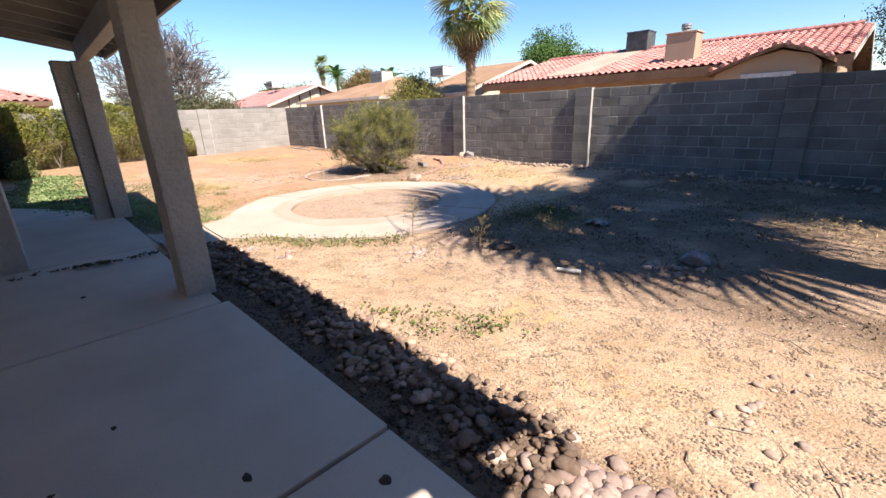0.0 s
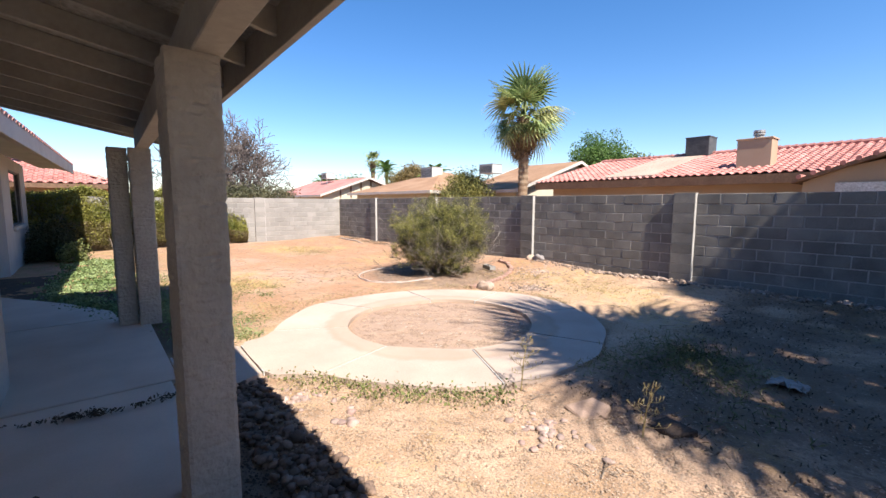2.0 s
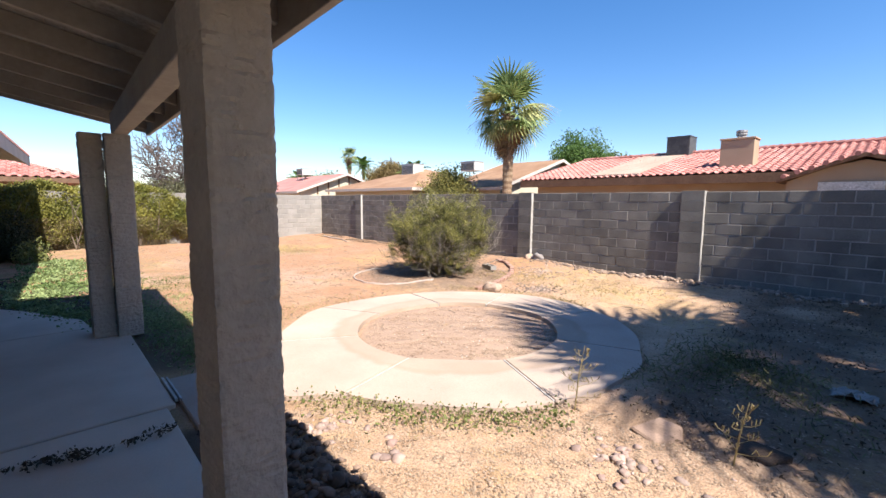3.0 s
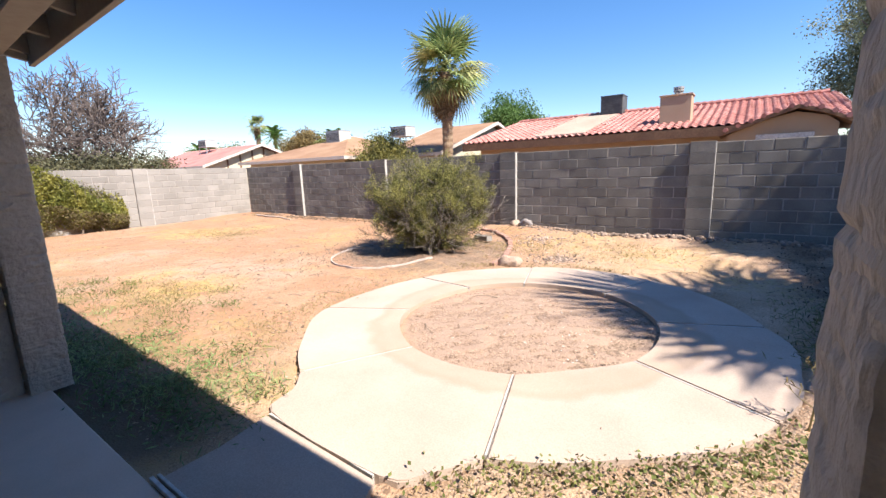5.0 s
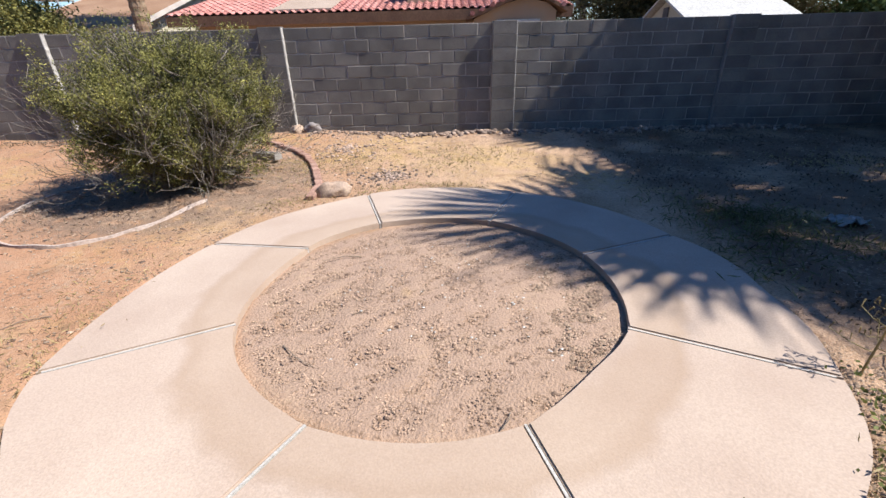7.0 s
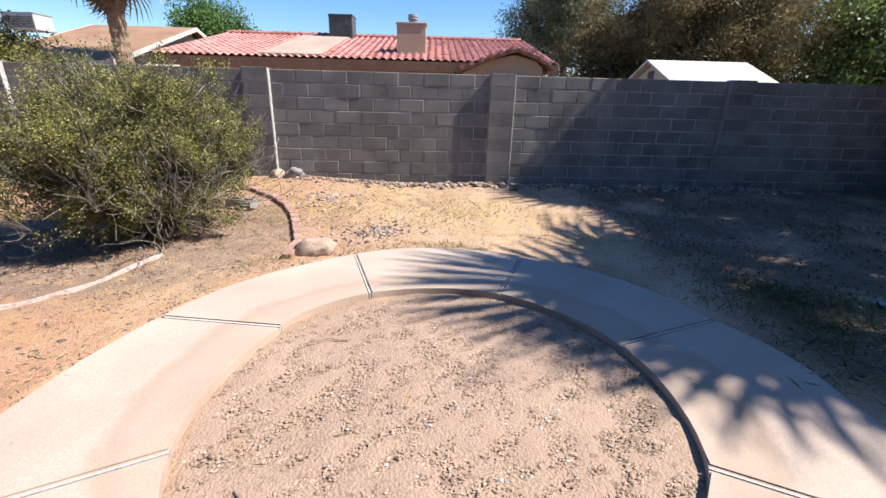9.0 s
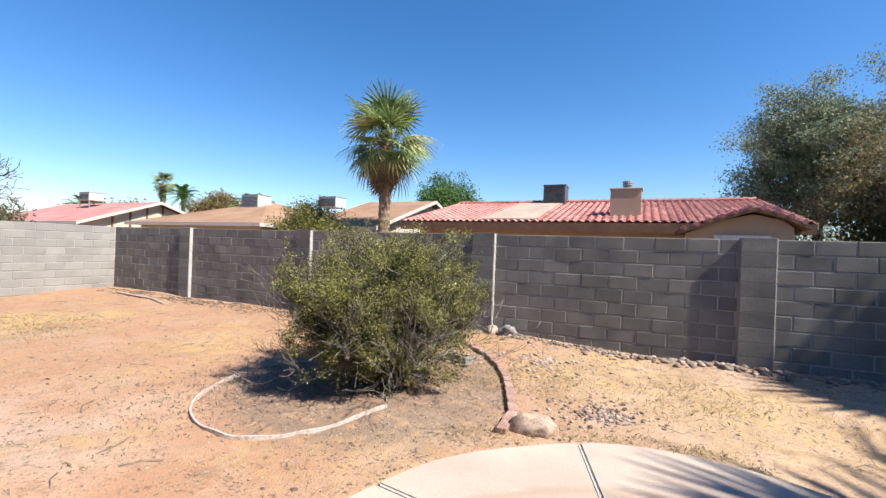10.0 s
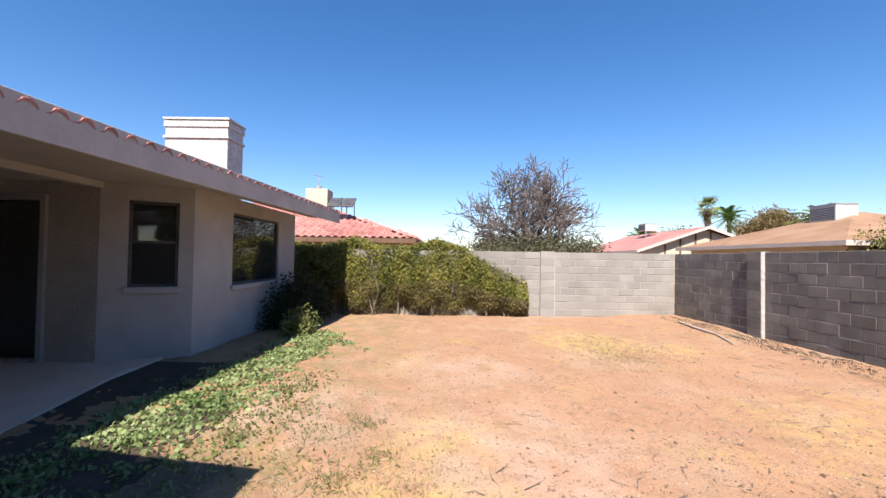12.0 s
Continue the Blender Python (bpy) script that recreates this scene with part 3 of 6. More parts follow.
def block_wall(wall, origin, turn, length, piers, material, mat_name, keep):
    """Courses of blocks along a line. origin: left end of the face; turn: degrees about z of a face that looks to -y."""
    base = pose(origin[0], origin[1], 0, 0, 0, turn)
    shapes = {w: block_shape("block", w - 0.012, COURSE - 0.012, 0.045, material) for w in (0.2, 0.3, 0.406)}
    verts, faces = [], []
    rng = random.Random(4)
    spans = []
    edge = 0.0
    for p in piers:
        spans.append((edge, p - 0.4))
        edge = p
    spans.append((edge, length))
    for c in range(10):
        z = TOP - COURSE * (c + 0.5)
        for s0, s1 in spans:
            x = s0
            first = c % 2 == 1
            while x < s1 - 0.05:
                w = 0.2 if first else 0.406
                first = False
                if x + w > s1:
                    w = s1 - x
                key = min(shapes, key=lambda k: abs(k - w))
                m = base @ pose(x + w / 2, rng.uniform(-0.003, 0.003), z, rng.uniform(-0.6, 0.6), 0, rng.uniform(-0.9, 0.9)) @ Matrix.Diagonal((w / key, 1, 1, 1))
                me = shapes[key]
                if keep(x + w / 2):
                    BLOCKS.append((me, "block", m, wall))
                else:
                    k = len(verts)
                    verts += [m @ v.co for v in me.vertices]
                    faces += [tuple(k + i for i in p.vertices) for p in me.polygons]
                x += w
    if verts:
        finish("block_courses", verts, faces, material, wall, kind="stuff")
    for p in piers:
        bm = bmesh.new()
        for c in range(10):
            z = TOP + 0.02 - COURSE * (c + 1)
            box(bm, p - 0.4 + 0.004, p - 0.004, -0.075, 0.1, z + 0.004, z + COURSE - 0.004)
        ob = part("pier", bm, material, wall, bevel=0.004)
        ob.matrix_basis = base
        bm = bmesh.new()
        box(bm, p - 0.397, p - 0.006, -0.069, 0.1, -0.15, TOP + 0.01)
        ob = part("pier_mortar", bm, MORTAR, wall)
        ob.matrix_basis = base
        if p + origin[0] > 1 and not turn:
            continue
        rough_edge = random.Random(int(p * 10))
        verts, faces = [], []
        slim = 0.55 if p + origin[0] > -2 and not turn else 1.0
        for k in range(41):
            z = -0.1 + (TOP + 0.1) * k / 40
            w = rough_edge.uniform(0.004, 0.013) * slim
            verts += [(p - 0.005, -0.072, z), (p + w, -0.07, z), (p + w, 0.02, z)]
            if k:
                b = len(verts) - 6
                faces += [(b, b + 1, b + 4, b + 3), (b + 1, b + 2, b + 5, b + 4)]
        ob = finish("mortar_bead", verts, faces, MORTARW, wall, "white mortar bead down the pier's edge")
        ob.matrix_basis = base
    bm = bmesh.new()
    box(bm, 0, length, 0.007, 0.2, -0.2, TOP - 0.004)
    ob = part("wall_core", bm, MORTAR, wall)
    ob.matrix_basis = base


WX0, WY = -15.68, 9.13
wall_north = group("wall_north", (WX0, WY, 0), "grey concrete block garden wall with flush piers", "wall", kind="structure")
PIERS = [x - WX0 for x in (-12.3, -8.4, -4.34, -0.46, 3.4, 7.3)]
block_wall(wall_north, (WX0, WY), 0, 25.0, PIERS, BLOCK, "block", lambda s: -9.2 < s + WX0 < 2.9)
wall_west = group("wall_west", (WX0, WY, 0), "pale grey concrete block garden wall", "wall", kind="structure")
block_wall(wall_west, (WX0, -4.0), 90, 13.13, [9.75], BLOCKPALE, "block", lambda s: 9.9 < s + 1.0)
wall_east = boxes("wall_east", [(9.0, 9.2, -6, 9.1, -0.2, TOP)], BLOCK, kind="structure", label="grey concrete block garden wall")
wall_gate = boxes("wall_south", [(WX0 + 0.01, -15.2, -4.2, -4.0, -0.2, TOP)], BLOCK, kind="structure", label="grey block side wall in shade")

# ---- patio roof ----
roof = group("patio_roof", (0.4, -1.0, 2.4), "tan-painted timber patio roof with exposed rafters and a beam", "patio roof", kind="structure")
RX0, RX1, RY = -4.64, 5.5, 0.97


def rz(y):
    """Underside of the deck."""
    return 2.6 + 0.19 * (RY - y)


rafters_x = np.arange(RX0 + 0.06, RX1, 0.62)
for x in rafters_x:
    bm = bmesh.new()
    y0, y1 = -3.6, RY - 0.04
    extrude_yz(bm, [(y0, rz(y0) - 0.14), (y1, rz(y1) - 0.14), (y1, rz(y1)), (y0, rz(y0))], x - 0.02, x + 0.02)
    part("rafter", bm, WOODPAINT, roof, bevel=0.003)
bm = bmesh.new()
extrude_yz(bm, [(RY - 0.038, rz(RY) - 0.2), (RY, rz(RY) - 0.2), (RY, rz(RY) + 0.035), (RY - 0.038, rz(RY) + 0.035)], RX0 - 0.04, RX1)
part("fascia", bm, WOODPAINT, roof, bevel=0.003)
bm = bmesh.new()
extrude_yz(bm, [(-3.6, rz(-3.6) - 0.16), (RY - 0.04, rz(RY) - 0.17), (RY - 0.04, rz(RY) + 0.03), (-3.6, rz(-3.6) + 0.03)], RX0 - 0.04, RX0 - 0.002)
part("end_fascia", bm, WOODPAINT, roof, bevel=0.003)
ys = np.arange(-3.6, RY, 1.22)
for i, y in enumerate(ys):
    y2 = min(y + 1.215, RY - 0.002)
    xa = RX0
    while xa < RX1:
        xb = min(xa + 2.44, RX1)
        bm = bmesh.new()
        extrude_yz(bm, [(y, rz(y) + 0.002), (y2, rz(y2) + 0.002), (y2, rz(y2) + 0.02), (y, rz(y) + 0.02)], xa + 0.004, xb - 0.004)
        part("deck_panel", bm, PANEL, roof)
        xa = xb
bm = bmesh.new()
extrude_yz(bm, [(-3.6, rz(-3.6) + 0.022), (RY + 0.02, rz(RY) + 0.022), (RY + 0.02, rz(RY) + 0.05), (-3.6, rz(-3.6) + 0.05)], RX0 - 0.06, RX1 + 0.02)
part("roofing", bm, ROLLROOF, roof)
BEAM_Y = 0.6
boxes("beam", [(-4.1, RX1 - 0.1, BEAM_Y - 0.07, BEAM_Y + 0.07, 2.3, rz(BEAM_Y) - 0.14)], WOODPAINT, roof, bevel=0.006)

roof.matrix_basis = pose(0, 0, 0, 0, 0, -1.3) @ roof.matrix_basis

# wall out of view, added to cut sun and bounce on the slab
boxes("wall_sun_block", [(5.62, 5.8, -4.3, -0.7, 0.0, 2.9)], STUCCO, kind="structure", label="unseen tan-painted wall added to block sun from the patio floor")

# ---- posts ----


def pillar(x, y, w, d, top, label, extra=()):
    p = group("patio_pillar", (x, y, 0.04), label, "pillar", "patio pillars", kind="structure")
    for k, (x0, x1, y0, y1) in enumerate([(x - w / 2, x + w / 2, y - d / 2, y + d / 2), *extra]):
        rng = random.Random(k + int(x * 7))
        verts, faces = [], []
        # a rendered block pier, its faces dished and lumpy
        nz, ns = 150, 12
        loop = []
        for (ax, ay), (bx, by) in zip(((x0, y0), (x1, y0), (x1, y1), (x0, y1)), ((x1, y0), (x1, y1), (x0, y1), (x0, y0))):
            for s in range(ns):
                t = s / ns
                loop.append((ax + (bx - ax) * t, ay + (by - ay) * t))
        nl = len(loop)
        cx, cy = (x0 + x1) / 2, (y0 + y1) / 2
        for i in range(nz + 1):
            z = 0.03 + (top - 0.03) * i / nz
            for j, (px, py) in enumerate(loop):
                h = noise.noise(Vector((px * 9, py * 9, z * 14))) * 0.005 + min(0, noise.noise(Vector((px * 9, py * 9, z * 62 + k))) + 0.12) * 0.014
                if j % ns == 0:
                    h -= 0.006
                h -= 0.004 * (abs((z / 0.203) % 1 - 0.5) > 0.46)
                dx, dy = px - cx, py - cy
                r = math.hypot(dx, dy)
                verts.append((px + dx / r * h, py + dy / r * h, z))
        for i in range(nz):
            for j in range(nl):
                a, b = i * nl + j, i * nl + (j + 1) % nl
                faces.append((a, b, b + nl, a + nl))
        faces.append(tuple(nz * nl + j for j in range(nl)))
        finish("shaft", verts, faces, STUCCO, p, smooth=False)
    return p


pillar(0.275, 0.53, 0.335, 0.232, 2.3, "tan-painted rough block pillar on the patio edge")
pillar(-4.0, 0.66, 0.2, 0.24, 2.3, "tan-painted L-shaped block pillar at the patio corner", [(-4.3, -3.99, 0.33, 0.535)])
pillar(4.9, 0.42, 0.3, 0.2, 2.3, "tan-painted rough block pillar beyond the patio")

# ---- own house ----
house = group("house", (-9, -5, 0), "white-painted block house with a low tiled roof", "house", kind="structure")
WT = 2.67


def wall_run(pts, t, z0, z1, holes, material, parent, name="wall"):
    """A wall along p->q, its face on the right-hand side, cut by holes (s0, s1, z0, z1)."""
    p, q = Vector(pts[0]), Vector(pts[1])
    L = (q - p).length
    d = (q - p) / L
    ang = math.degrees(math.atan2(d.y, d.x))
    bm = bmesh.new()
    cuts = sorted(holes)
    s = 0.0
    for a, b, c, e in cuts:
        box(bm, s, a, 0, t, z0, z1)
        box(bm, a, b, 0, t, z0, c)
        box(bm, a, b, 0, t, e, z1)
        s = b
    box(bm, s, L, 0, t, z0, z1)
    ob = part(name, bm, material, parent)
    ob.matrix_basis = pose(p.x, p.y, 0, 0, 0, ang)
    return pose(p.x, p.y, 0, 0, 0, ang)


def framed(name, m, s0, s1, z0, z1, parent, label, rail=None, sill=True, slider=False, fw=0.045):
    w = group(name, (0, 0, 0), label, "window", kind="structure")
    w.matrix_basis = m

    def add(nm, dims, material, lab="", bevel=0.002):
        ob = boxes(nm, dims, material, None, lab, bevel=bevel)
        ob.parent = w
        ob.matrix_parent_inverse = Matrix()
        return ob
    add("window_frame", [(s0, s0 + fw, 0.03, 0.09, z0, z1), (s1 - fw, s1, 0.03, 0.09, z0, z1), (s0 + fw, s1 - fw, 0.03, 0.09, z0, z0 + fw), (s0 + fw, s1 - fw, 0.03, 0.09, z1 - fw, z1)], DARKMETAL)
    if rail:
        add("meeting_rail", [(s0 + fw, s1 - fw, 0.035, 0.08, rail - 0.02, rail + 0.02)], DARKMETAL)
        add("pane", [(s0 + fw, s1 - fw, 0.062, 0.068, rail + 0.02, z1 - fw)], GLASS, bevel=0)
        add("insect_screen", [(s0 + fw, s1 - fw, 0.05, 0.056, z0 + fw, rail - 0.02)], SCREEN, "dark insect screen", bevel=0)
    else:
        add("pane", [(s0 + fw, s1 - fw, 0.06, 0.066, z0 + fw, z1 - fw)], GLASS, bevel=0)
    if sill:
        add("window_sill", [(s0 - 0.05, s1 + 0.05, -0.06, 0.03, z0 - 0.1, z0 - 0.002)], WHITEPAINT, "white rendered sill", bevel=0.008)
    return w


mA = pose(-10.35, -1.4, 0, 0, 0, 180)
wall_run(((-10.35, -1.4), (-14.75, -1.4)), 0.2, 0, WT, [(1.21, 3.35, 1.04, 2.4)], WHITEPAINT, house)
framed("window_2", mA, 1.21, 3.35, 1.04, 2.4, house, "wide dark-framed window reflecting the garden")
ang = math.degrees(math.atan2(1.02, -0.6))
mB = pose(-9.75, -2.42, 0, 0, 0, 180 - (180 - ang))
wall_run(((-9.75, -2.42), (-10.35, -1.4)), 0.2, 0, WT, [(0.34, 0.98, 1.1, 2.4)], WHITEPAINT, house)
framed("window_1", mB, 0.34, 0.98, 1.1, 2.4, house, "narrow dark sash window with a screen in its lower half", rail=1.78)
wall_run(((-9.75, -4.5), (-9.75, -2.42)), 0.2, 0, WT, [(0.15, 1.25, 0.06, 2.36)], STUCCO, house)
door = group("door_1", (0, 0, 0), "dark patio door in a pale frame", "door", kind="structure")
boxes("door_frame", [(-9.76, -9.7, -3.25, -3.17, 0.04, 2.44), (-9.76, -9.7, -4.4, -3.25, 2.36, 2.44), (-9.76, -9.7, -4.43, -4.35, 0.04, 2.36)], WHITEPAINT, door, bevel=0.004)
boxes("door_glass", [(-9.84, -9.82, -4.35, -3.25, 0.05, 2.36)], GLASS, door)
boxes("threshold", [(-9.8, -9.66, -4.35, -3.25, 0.036, 0.07)], METAL, door)
# the wing beside the patio
wall_run(((-1.66, -4.5), (-1.66, -0.62)), 0.2, 0, 2.9, [(2.55, 3.4, 0.06, 2.1)], STUCCO, house)
wall_run(((-1.86, -0.62), (-2.4, -0.62)), 0.2, 0, 2.9, [], STUCCO, house)
wall_run(((-2.4, -0.82), (-2.4, -4.5)), 0.0 - 0.2, 0, 2.9, [], STUCCO, house)
wall_run(((7.0, -4.5), (-1.86, -4.5)), 0.2, 0, 3.6, [], STUCCO, house)
wall_run(((-2.6, -4.5), (-9.95, -4.5)), 0.2, 0, 2.9, [], STUCCO, house)
wall_run(((-14.75, -1.6), (-14.75, -9)), 0.2, 0, WT, [], WHITEPAINT, house)
sdoor = group("door_2", (0, 0, 0), "white metal security door with a lever handle", "door", kind="structure")
boxes("door_frame", [(-1.7, -1.63, -1.15, -1.1, 0.04, 2.1), (-1.7, -1.63, -1.95, -1.9, 0.04, 2.1), (-1.7, -1.63, -1.9, -1.15, 2.05, 2.1)], WHITEPAINT, sdoor, bevel=0.004)
boxes("door_leaf", [(-1.69, -1.66, -1.895, -1.155, 0.06, 2.04)], WHITEMETAL, sdoor)
for k in range(7):
    y = -1.25 - k * 0.09
    boxes("bar", [(-1.655, -1.64, y - 0.006, y + 0.006, 0.1, 2.0)], WHITEMETAL, sdoor)
boxes("door_handle", [(-1.65, -1.61, -1.19, -1.165, 1.0, 1.12), (-1.62, -1.6, -1.28, -1.165, 1.06, 1.08)], DARKMETAL, sdoor, bevel=0.003)

EAVE = -0.68
SKEW, SKEW_X = -0.05, -7.8


def tile_roof(name, x0, x1, y0, y1, z0, z1, material, parent, tile=0.3, rows=None, clip=None):
    """Overlapping rows of barrel tiles from the eave (y0, z0) up to the ridge (y1, z1). As loose tiles joined in one mesh."""
    slope = math.hypot(y1 - y0, z1 - z0)
    rows = rows or max(2, int(slope / 0.4))
    cols = max(2, int((x1 - x0) / tile))
    tile = (x1 - x0) / cols
    up = np.array([0, (y1 - y0) / slope, (z1 - z0) / slope])
    nn = np.cross([1, 0, 0], up)
    nn = nn if nn[2] > 0 else -nn
    prof = [(-0.5, 0.0), (-0.36, 0.045), (-0.15, 0.075), (0.06, 0.06), (0.2, 0.012), (0.35, 0.0), (0.5, 0.0)]
    verts, faces = [], []
    rng = np.random.default_rng(5)
    step = slope / rows
    for r in range(rows):
        for c in range(cols):
            xc = x0 + (c + 0.5) * tile
            if clip and not clip(xc, r * step, slope):
                continue
            k = len(verts)
            j = rng.normal(0, 0.003, 2)
            for s, lift in ((r * step - 0.02, 0.04), ((r + 1) * step + 0.02, 0.012)):
                for a, h in prof:
                    p = np.array([xc + a * tile, y0, z0]) + up * s + nn * (h + lift + j[0])
                    verts.append(tuple(p))
            for a, h in prof:
                p = np.array([xc + a * tile, y0, z0]) + up * (r * step - 0.02) + nn * (h * 0.9 + 0.018)
                verts.append(tuple(p))
            m = len(prof)
            for i in range(m - 1):
                faces.append((k + i, k + i + 1, k + m + i + 1, k + m + i))
                faces.append((k + 2 * m + i, k + 2 * m + i + 1, k + i + 1, k + i))
    return finish(name, verts, faces, material, parent, kind="stuff")


def house_roof():
    x0, x1 = -14.97, -4.75
    bm = bmesh.new()
    zt = 2.84
    extrude_yz(bm, [(EAVE - 0.003, zt - 0.16), (-8.0, zt + 1.75), (-8.0, zt + 1.65), (EAVE - 0.003, zt - 0.27)], x0, x1)
    part("roof_deck", bm, TRIM, house)
    boxes("fascia", [(x0 - 0.03, x1, EAVE, EAVE + 0.03, zt - 0.34, zt - 0.01)], TRIM, house, bevel=0.004)
    bm = bmesh.new()
    extrude_yz(bm, [(EAVE - 0.004, zt - 0.3), (EAVE - 0.004, zt - 0.04), (-8.0, zt + 1.88), (-8.0, zt + 1.7)], x0 - 0.035, x0 - 0.004)
    part("barge_board", bm, TRIM, house)
    bm = bmesh.new()
    prism(bm, [(x0, -1.41), (-10.36, -1.41), (-9.74, -2.44), (-9.74, -4.4), (x1, -4.4), (x1, EAVE), (x0, EAVE)], WT - 0.03, WT - 0.01)
    part("soffit", bm, WHITEPAINT, house)
    boxes("porch_beam", [(-9.74, x1, -2.5, -2.36, WT - 0.13, WT - 0.032)], WHITEPAINT, house, bevel=0.004)
    tile_roof("roof_tiles", x0, x1, EAVE + 0.0, -8.0, zt - 0.135, zt + 1.8, TILE, house, tile=0.25)
    # the eave runs a few degrees off the patio's axis
    skew = Matrix.Identity(4)
    skew[1][0] = SKEW
    skew[1][3] = -SKEW * SKEW_X
    for ob in house.children:
        if ob.name.split(".")[0] in ("roof_deck", "fascia", "barge_board", "roof_tiles", "soffit"):
            ob.data.transform(skew)
    boxes("ceiling", [(-14.7, -2.5, -9, -1.7, WT + 0.006, WT + 0.03)], WHITEPAINT, house)


house_roof()
chimney = group("chimney", (-14.7, -3.8, 3), "white lap-sided chimney with two raised bands", "chimney", kind="structure")
boxes("stack", [(-15.1, -14.3, -4.6, -3.0, 2.9, 5.02)], WHITEMETAL, chimney, bevel=0.005)
boxes("band", [(-15.13, -14.27, -4.63, -2.97, 4.84, 4.99)], WHITEMETAL, chimney, bevel=0.006)
boxes("band", [(-15.14, -14.26, -4.64, -2.96, 4.55, 4.62)], WHITEMETAL, chimney, bevel=0.006)
boxes("cap", [(-15.15, -14.25, -4.65, -2.95, 5.02, 5.08)], WHITEMETAL, chimney, bevel=0.006)
boxes("flue", [(-14.85, -14.5, -3.95, -3.6, 5.08, 5.12)], METAL, chimney, bevel=0.006)

for g in (house, door, chimney, *[o for o in scene.objects if o.name.startswith("window_")]):
    if g.parent is None:
        g.matrix_basis = Matrix.Translation((0, 0.12, 0)) @ g.matrix_basis

# ---- neighbours ----


def gable_house(name, x0, x1, y0, y1, eave, ridge, wall, roofm, label, tiles=False, over=0.5):
    h = group(name, ((x0 + x1) / 2, (y0 + y1) / 2, 0), label, "house", kind="structure")
    ym = (y0 + y1) / 2
    bm = bmesh.new()
    extrude_yz(bm, [(y0, -0.05), (y1, -0.05), (y1, eave), (ym, ridge - 0.12), (y0, eave)], x0, x1)
    part("wall", bm, wall, h)
    k = (ridge - eave) / (ym - y0)
    for s in (-1, 1):
        ye = y0 - over if s < 0 else y1 + over
        ze = eave - over * k
        bm = bmesh.new()
        extrude_yz(bm, [(ye, ze), (ym, ridge), (ym, ridge + 0.1), (ye, ze + 0.1)], x0 - over, x1 + over)
        part("roof", bm, roofm if not tiles else BROWN, h)
        bm = bmesh.new()
        drop = 0.26 if tiles else 0.1
        extrude_yz(bm, [(ye - 0.03 * s * -1, ze - drop), (ye, ze - drop), (ye, ze + 0.1), (ye - 0.03 * s * -1, ze + 0.1)], x0 - over, x1 + over)
        part("fascia", bm, BROWN if tiles else TRIM, h)
        if tiles and s < 0:
            tile_roof("roof_tiles", x0 - over, x1 + over, ye, ym, ze + 0.11, ridge + 0.11, roofm, h, tile=0.3)
    for xe in (x0 - over, x1 + over):
        bm = bmesh.new()
        a, b = (xe - 0.03, xe) if xe < x0 else (xe, xe + 0.03)
        extrude_yz(bm, [(y0 - over, eave - over * k - 0.08), (ym, ridge - 0.08), (y1 + over, eave - over * k - 0.08), (y1 + over, eave - over * k + 0.12), (ym, ridge + 0.12), (y0 - over, eave - over * k + 0.12)], a, b)
        part("barge_board", bm, TRIM, h)
    return h


def far_window(h, x0, x1, y, z0, z1, axis="y"):
    w = new("window")
    w.parent = h
    w.matrix_parent_inverse = h.matrix_basis.inverted()
    for nm, dims, mt in (("frame", (x0 - 0.05, x1 + 0.05, y - 0.04, y + 0.02, z0 - 0.05, z1 + 0.05), WHITEMETAL), ("pane", (x0, x1, y - 0.05, y - 0.042, z0, z1), GLASS)):
        ob = boxes(nm, [dims if axis == "y" else (dims[2], dims[3], dims[0], dims[1], dims[4], dims[5])], mt)
        ob.parent = w
        ob.matrix_parent_inverse = Matrix.Translation(-h.matrix_basis.translation)
    return w


red = gable_house("neighbour_house", -12.0, 2.4, 20.6, 33.0, 2.85, 4.25, TANWALL, TILE, "tan stucco house with a red clay tile roof", tiles=True, over=0.7)
for a, b in ((-7.6, -6.2), (-4.4, -3.7), (-2.7, -1.9), (-10.5, -9.5)):
    far_window(red, a, b, 20.6, 1.2, 2.2)
# gabled bay
bm = bmesh.new()
prof = [(-0.7, -0.05), (2.35, -0.05), (2.35, 2.62), (2.05, 2.87), (1.25, 3.07), (0.3, 2.85), (-0.7, 2.4)]
extrude_xz(bm, prof, 19.3, 22.5)
part("bay", bm, TANWALL, red)
verts, faces = [], []
line = [(-0.95, 2.48), (-0.2, 2.74), (0.5, 3.02), (1.25, 3.27), (2.0, 3.04), (2.7, 2.67)]
bm = bmesh.new()
extrude_xz(bm, [*line, *[(x, z - 0.12) for x, z in line[::-1]]], 18.95, 24.5)
part("bay_roof", bm, BROWN, red)
for i in range(len(line) - 1):
    (xa, za), (xb, zb) = line[i], line[i + 1]
    n = max(2, int(math.hypot(xb - xa, zb - za) / 0.28))
    for j in range(n):
        t = (j + 0.5) / n
        x, z = xa + (xb - xa) * t, za + (zb - za) * t
        for r in range(5):
            tube(verts, faces, [(x, 18.9 + r * 0.4, z + 0.03), (x, 19.35 + r * 0.4, z + 0.07)], [0.085, 0.07], 6)
finish("bay_tiles", verts, faces, TILE, red, kind="stuff")
boxes("bay_window", [(0.15, 1.75, 19.22, 19.28, 1.3, 2.36)], WHITEMETAL, red, "white window shutter")
bm = bmesh.new()
k = 1.4 / 6.2
extrude_yz(bm, [(20.1, 2.84), (26.6, 2.84 + 6.5 * k), (26.6, 2.95 + 6.5 * k), (20.1, 2.97)], -8.6, -6.2)
part("flat_roof_patch", bm, ROLLROOF, red, "pale rolled roofing strip below the cooler")
ridge_v, ridge_f = [], []
